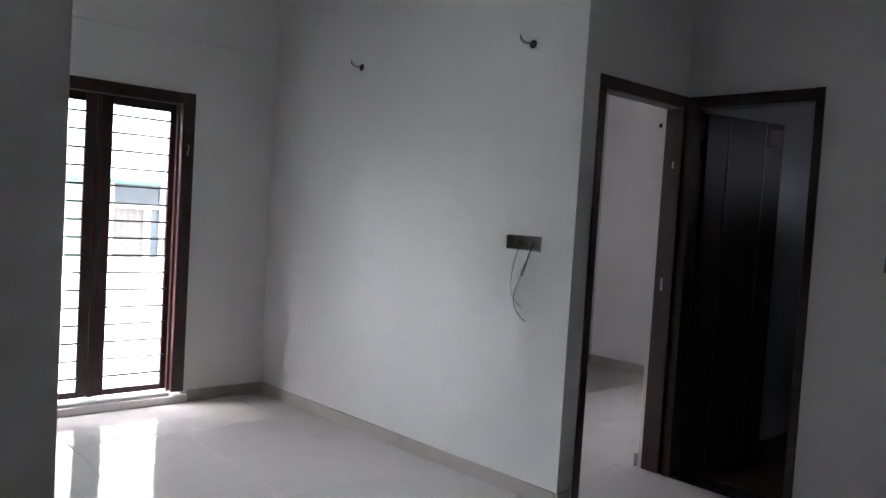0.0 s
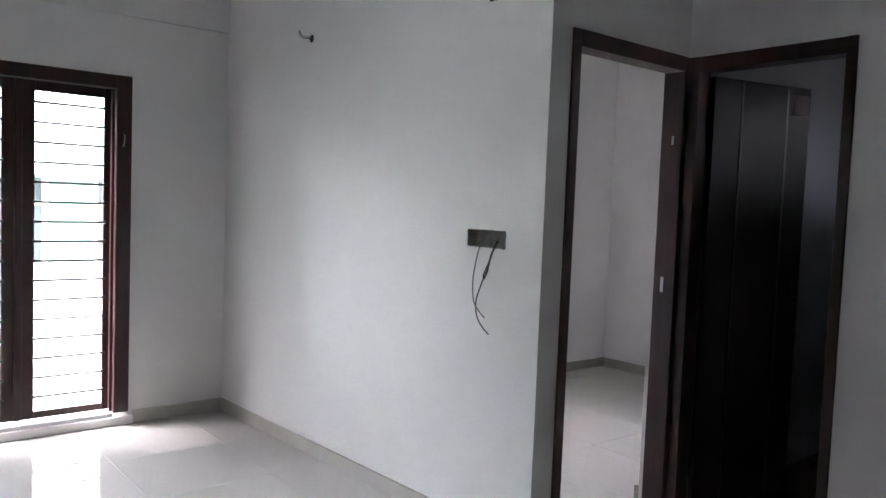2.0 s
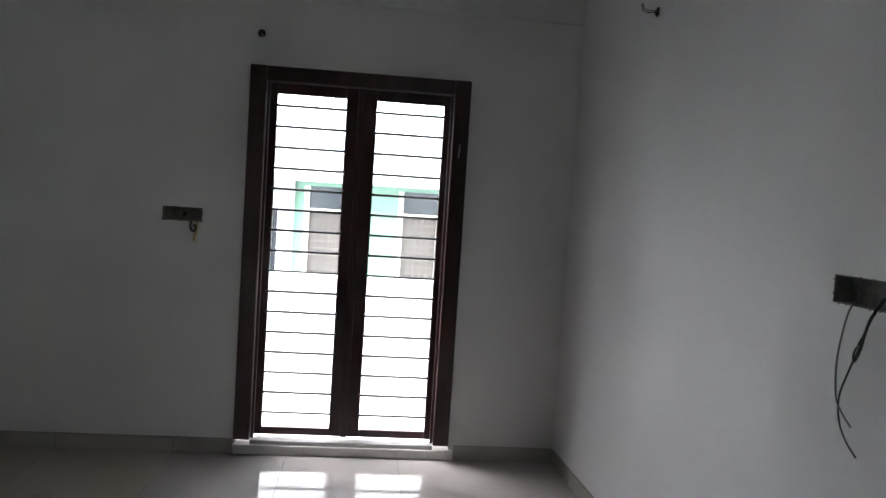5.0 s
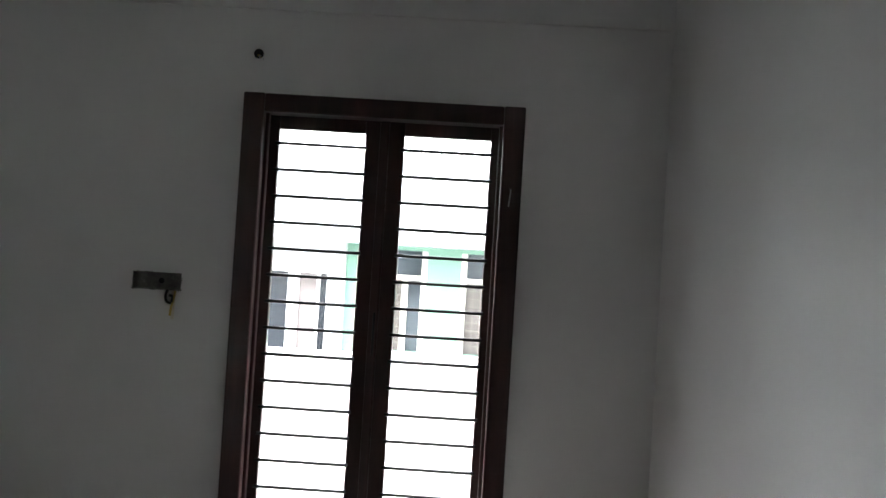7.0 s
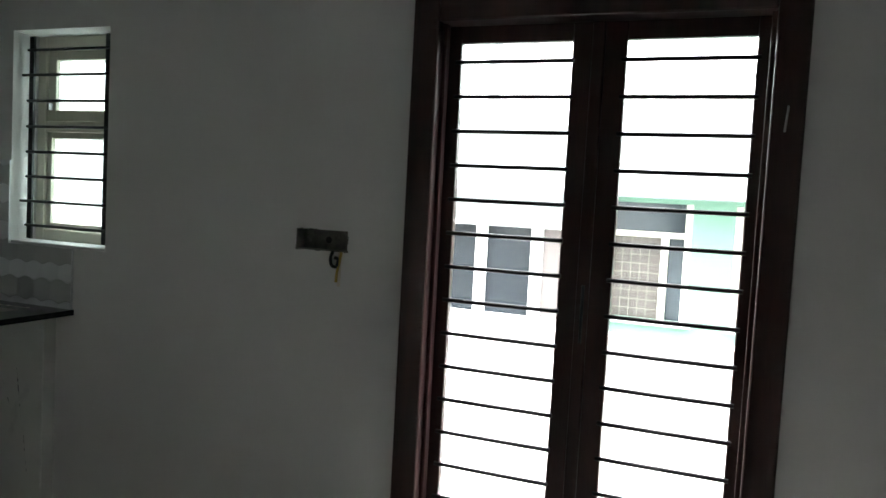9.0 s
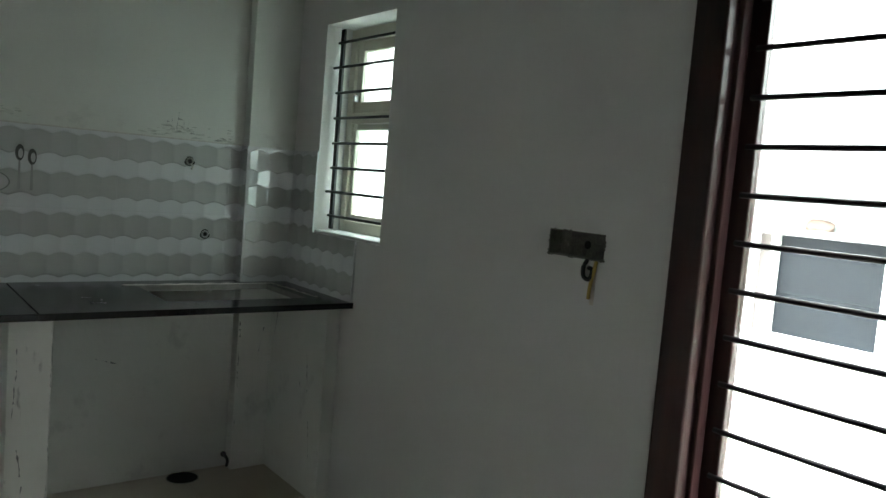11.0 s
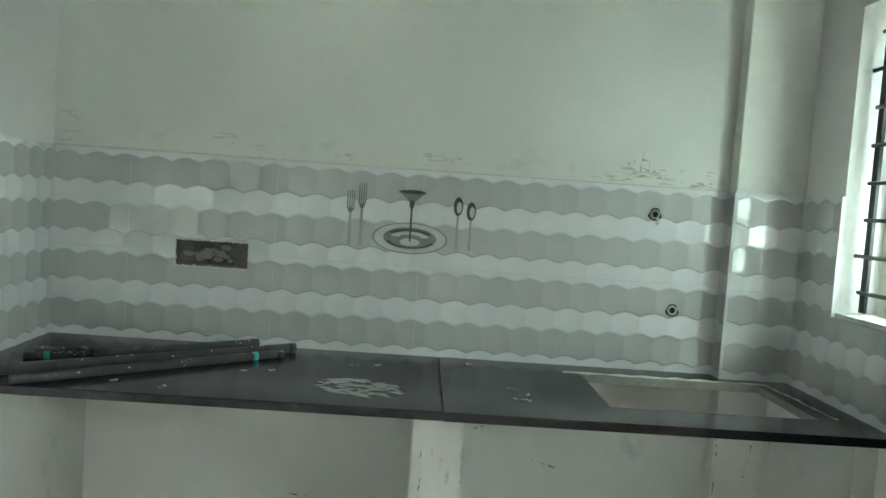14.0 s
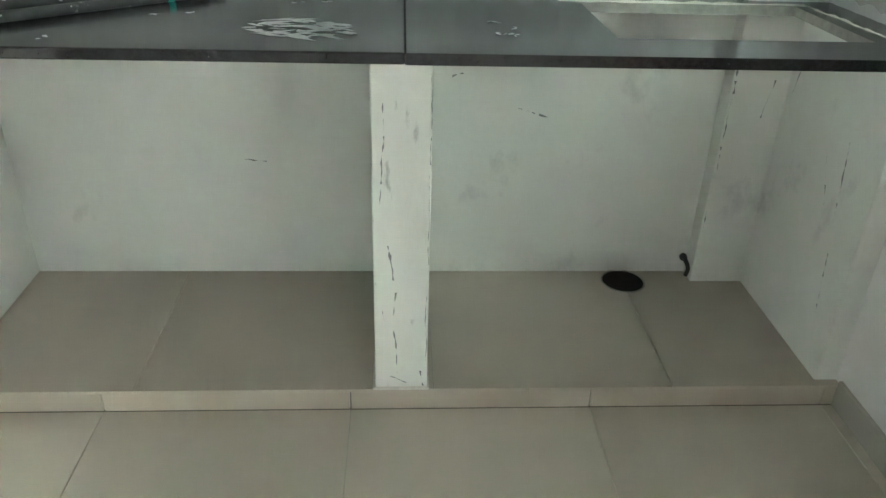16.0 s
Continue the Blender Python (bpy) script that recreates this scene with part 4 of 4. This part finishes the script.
# ---- pipes on the worktop ----
def rods():
    for (x0, y0, x1, y1, r, z), lab in (((-3.800, -1.575, -3.290, -2.240, 0.0145, 0.0145), "grimy black pipe lying on the worktop"),
                                        ((-3.722, -1.597, -3.235, -2.145, 0.0115, 0.0115), "thin grimy pipe with a turquoise tape band"),
                                        ((-3.853, -1.700, -3.545, -2.090, 0.0125, 0.0125), "paint spotted grey-black pipe on the worktop"),
                                        ((-3.600, -2.118, -3.560, -2.250, 0.0105, 0.0105), "short black pipe offcut on the worktop"),
                                        ((-3.545, -2.108, -3.500, -2.250, 0.0095, 0.0095), "short black pipe offcut with a turquoise mark")):
        t = thing("pipe", lab, "pipe", group="pipes on the worktop")
        a, b = Vector((x0, y0, TOP + z)), Vector((x1, y1, TOP + z))
        n = 9
        part("barrel", tube([a.lerp(b, k / n) for k in range(n + 1)], r, 14), M_ROD, t)
        rng = random.Random(round(-1000 * x0))
        bm = bmesh.new()
        for k in range(9):                    # flecks of white paint
            c = a.lerp(b, rng.random() ** 1.6)
            u = (b - a).normalized()
            side = u.cross(Vector((0, 0, 1))).normalized()
            if side.x < 0:
                side = -side
            ang = rng.uniform(0.2, 1.5)
            out = math.cos(ang) * side + math.sin(ang) * Vector((0, 0, 1))
            over = u.cross(out)
            w, h = rng.uniform(0.001, 0.005), rng.uniform(0.001, 0.003)
            bm.faces.new([bm.verts.new(c + out * (r + 0.0008) + u * (w * math.cos(q)) + over * (h * math.sin(q))) for q in (0, 1.2, 2.1, 3.0, 4.3, 5.3)])
        tagged(part("paint_flecks", bm, M_PAINT, t, "white paint flecks"), kind="stuff")
        d = (b - a).normalized()
        part("end_ring", tube([a - d * 0.001, a + d * 0.022], r + 0.0010, 14), M_ROD, t)
        part("bore", tube([a - d * 0.0022, a - d * 0.0012], r * 0.75, 14), M_DARK, t)
        if "turquoise" in lab:
            part("tape_band", tube([a + d * 0.085, a + d * 0.100], r + 0.001, 14), M_TAPE, t, "turquoise tape")


rods()


# ---- outside ----
bm = box(-5.5, 0.23, -0.14, 3.5, 1.12, -0.02)
tagged(part("balcony_floor", bm, M_SILL), "pale balcony floor slab", "balcony", kind="structure")
bm = box(-5.5, 1.0, -0.02, 3.5, 1.12, 0.893, 0.008)
tagged(part("balcony_parapet", bm, M_PARA), "white painted balcony parapet", "parapet", kind="structure")
bm = bmesh.new()
bmesh.ops.create_grid(bm, x_segments=1, y_segments=1, size=600)
tagged(part("ground", bm, M_GROUND, matrix=pose(0, 0, -3.4)), "dusty dark ground far below", "ground", kind="structure")


def neighbour():
    h = thing("neighbour_building", "mint and white plastered house with grilled windows across the lane", "building")
    Y = 4.5
    wins = [(-1.85, -1.13), (-0.79, -0.09), (0.36, 1.06), (2.0, 2.70)]
    holes = [(a + 8, b + 8, 0.50, 1.52) for a, b in wins]
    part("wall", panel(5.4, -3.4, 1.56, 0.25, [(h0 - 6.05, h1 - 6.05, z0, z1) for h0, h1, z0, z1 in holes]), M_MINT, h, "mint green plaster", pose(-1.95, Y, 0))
    part("wall", panel(3.05, -3.4, 1.56, 0.25, [(3.05 - 4.08 + 1.95, 3.05 - 2.10 + 1.95, 0.38, 1.295)]), M_NWHITE, h, "white plaster", pose(-5.0, Y - 0.12, 0))
    part("upper_wall", box(-5.0, Y - 0.55, 1.56, 3.45, Y + 0.3, 2.33, 0.01), M_NWHITE, h, "white plastered band")
    part("side_wall", box(-5.0, Y + 0.14, -3.4, -4.78, Y + 6.0, 2.23), M_NWHITE, h, "white plaster")
    part("side_wall", box(3.25, Y + 0.26, -3.4, 3.45, Y + 6.0, 2.23), M_NWHITE, h, "white plaster")
    part("roof_slab", box(-5.0, Y + 0.3, 2.23, 3.45, Y + 6.0, 2.33), M_NWHITE, h)
    part("ledge", box(-5.0, Y - 0.62, 2.05, -2.2, Y - 0.55, 2.10, 0.005), M_NWHITE, h)
    rail = part("railing", box(-1.75, Y - 0.50, 2.50, 3.45, Y - 0.46, 2.53), M_GREENR, h, "green terrace railing")
    for k in range(53):
        x = -1.74 + 0.098 * k
        part("baluster", box(x, Y - 0.49, 2.33, x + 0.016, Y - 0.47, 2.50), M_GREENR, rail)
    part("rain_pipe", tube([(-2.75, Y - 0.68, 2.1), (-2.75, Y - 0.68, 5.5)], 0.05, 10), M_NWHITE, h)
    for a, b in wins:
        w = part("window", box(a, Y + 0.05, 1.22, b, Y + 0.10, 1.27), M_CREAM, h)
        part("frame", box(a, Y + 0.03, 0.50, a + 0.06, Y + 0.1, 1.52), M_CREAM, w)
        part("frame", box(b - 0.06, Y + 0.03, 0.50, b, Y + 0.1, 1.52), M_CREAM, w)
        part("frame", box(b - 0.25, Y + 0.03, 0.50, b - 0.19, Y + 0.1, 1.22), M_CREAM, w)
        part("sill", box(a - 0.04, Y - 0.06, 0.46, b + 0.04, Y + 0.04, 0.50), M_NWHITE, w)
        part("pane", box(a + 0.06, Y + 0.10, 1.27, b - 0.06, Y + 0.12, 1.52), M_UPPANE, w)
        part("pane", box(a + 0.06, Y + 0.10, 0.50, b - 0.25, Y + 0.12, 1.22), M_DIM, w)
        part("pane", box(b - 0.19, Y + 0.10, 0.50, b - 0.06, Y + 0.12, 1.22), M_UPPANE, w)
        for k in range(1, 5):
            part("grille_bar", box(a + 0.06 + k * 0.076, Y + 0.085, 0.50, a + 0.065 + k * 0.076, Y + 0.09, 1.22), M_GRILLE, w)
        for k in range(1, 9):
            part("grille_bar", box(a + 0.06, Y + 0.080, 0.50 + k * 0.08, b - 0.25, Y + 0.085, 0.505 + k * 0.08), M_GRILLE, w)
    y = Y - 0.12
    w = part("window", box(-4.08, y + 0.02, 1.235, -2.10, y + 0.08, 1.295), M_PARA, h, "white framed sliding window")
    part("frame", box(-4.08, y + 0.02, 0.38, -2.10, y + 0.08, 0.43), M_PARA, w)
    for a, b in ((-4.08, -4.04), (-3.93, -3.86), (-3.04, -2.93), (-2.51, -2.40), (-2.22, -2.19), (-2.12, -2.10)):
        part("frame", box(a, y + 0.015, 0.38, b, y + 0.085, 1.295), M_PARA, w)
    for a, b, mt in ((-4.04, -3.93, M_CURTAIN), (-3.86, -3.04, M_NGLASS), (-2.93, -2.51, M_NGLASS), (-2.40, -2.22, M_CURTAIN), (-2.19, -2.12, M_NGLASS)):
        part("pane", box(a, y + 0.05, 0.43, b, y + 0.07, 1.235), mt, w)
    bm = bmesh.new()
    bmesh.ops.create_icosphere(bm, subdivisions=2, radius=1)
    rng = random.Random(5)
    for v in bm.verts:
        v.co *= rng.uniform(0.85, 1.1)
        v.co = Vector((v.co.x * 0.12, v.co.y * 0.08, v.co.z * 0.065))
    b = part("brick", bm, M_BRICK, matrix=pose(-3.52, Y - 0.17, 1.325))
    tagged(b, "broken brick lying on the window hood", "brick")
    part("hood", box(-4.2, Y - 0.28, 1.255, -2.0, Y - 0.12, 1.295), M_NWHITE, h)


neighbour()


# ---- floor tiles, skirting of the platform ----
def floor_tiles():
    px, py = 0.606, 0.608
    rects = [(PX, -6.2, NX, 0.0), (NX, NY + 0.15, 3.45, -0.40)]
    memo = {}
    for i in range(-1, 12):
        for j in range(0, 12):
            for rx0, ry0, rx1, ry1 in rects:
                x0, x1 = max(rx0, PX + 0.002 + i * px), min(rx1, PX + 0.002 + (i + 1) * px)
                y1, y0 = min(ry1, -0.04 - (j - 1) * py), max(ry0, -0.04 - j * py)
                if x1 - x0 < 0.02 or y1 - y0 < 0.02:
                    continue
                w, d = round(x1 - x0, 3), round(y1 - y0, 3)
                kit = x1 < -2.0 and y0 > PY - 0.4
                key = (w, d, kit)
                if key not in memo:
                    bm = box(0.0008, 0.0008, -0.009, w - 0.0008, d - 0.0008, 0.0, 0.0004)
                    me = bpy.data.meshes.new("floor_tile")
                    bm.to_mesh(me)
                    bm.free()
                    me.materials.append(M_KTILE if kit else M_TILE)
                    memo[key] = me
                ob = new("floor_tile", memo[key])
                ob.location = (x0, y0, 0)
                ob.parent = floor
    ys = [0.0, -0.44, -1.048, -1.785, PY]
    for a, b in zip(ys, ys[1:]):
        part("platform_tile", box(KX, b + 0.0006, PZ - 0.008, PX, a - 0.0006, PZ, 0.0008), M_KTILE, platform)
    ys = [0.0, -0.04, -0.648, -1.256, -1.864, PY]
    for a, b in zip(ys, ys[1:]):
        part("riser_tile", box(PX - 0.008, b + 0.0018, 0.0, PX - 0.0005, a - 0.0018, PZ - 0.0085, 0.001), M_KTILE, platform)


floor_tiles()
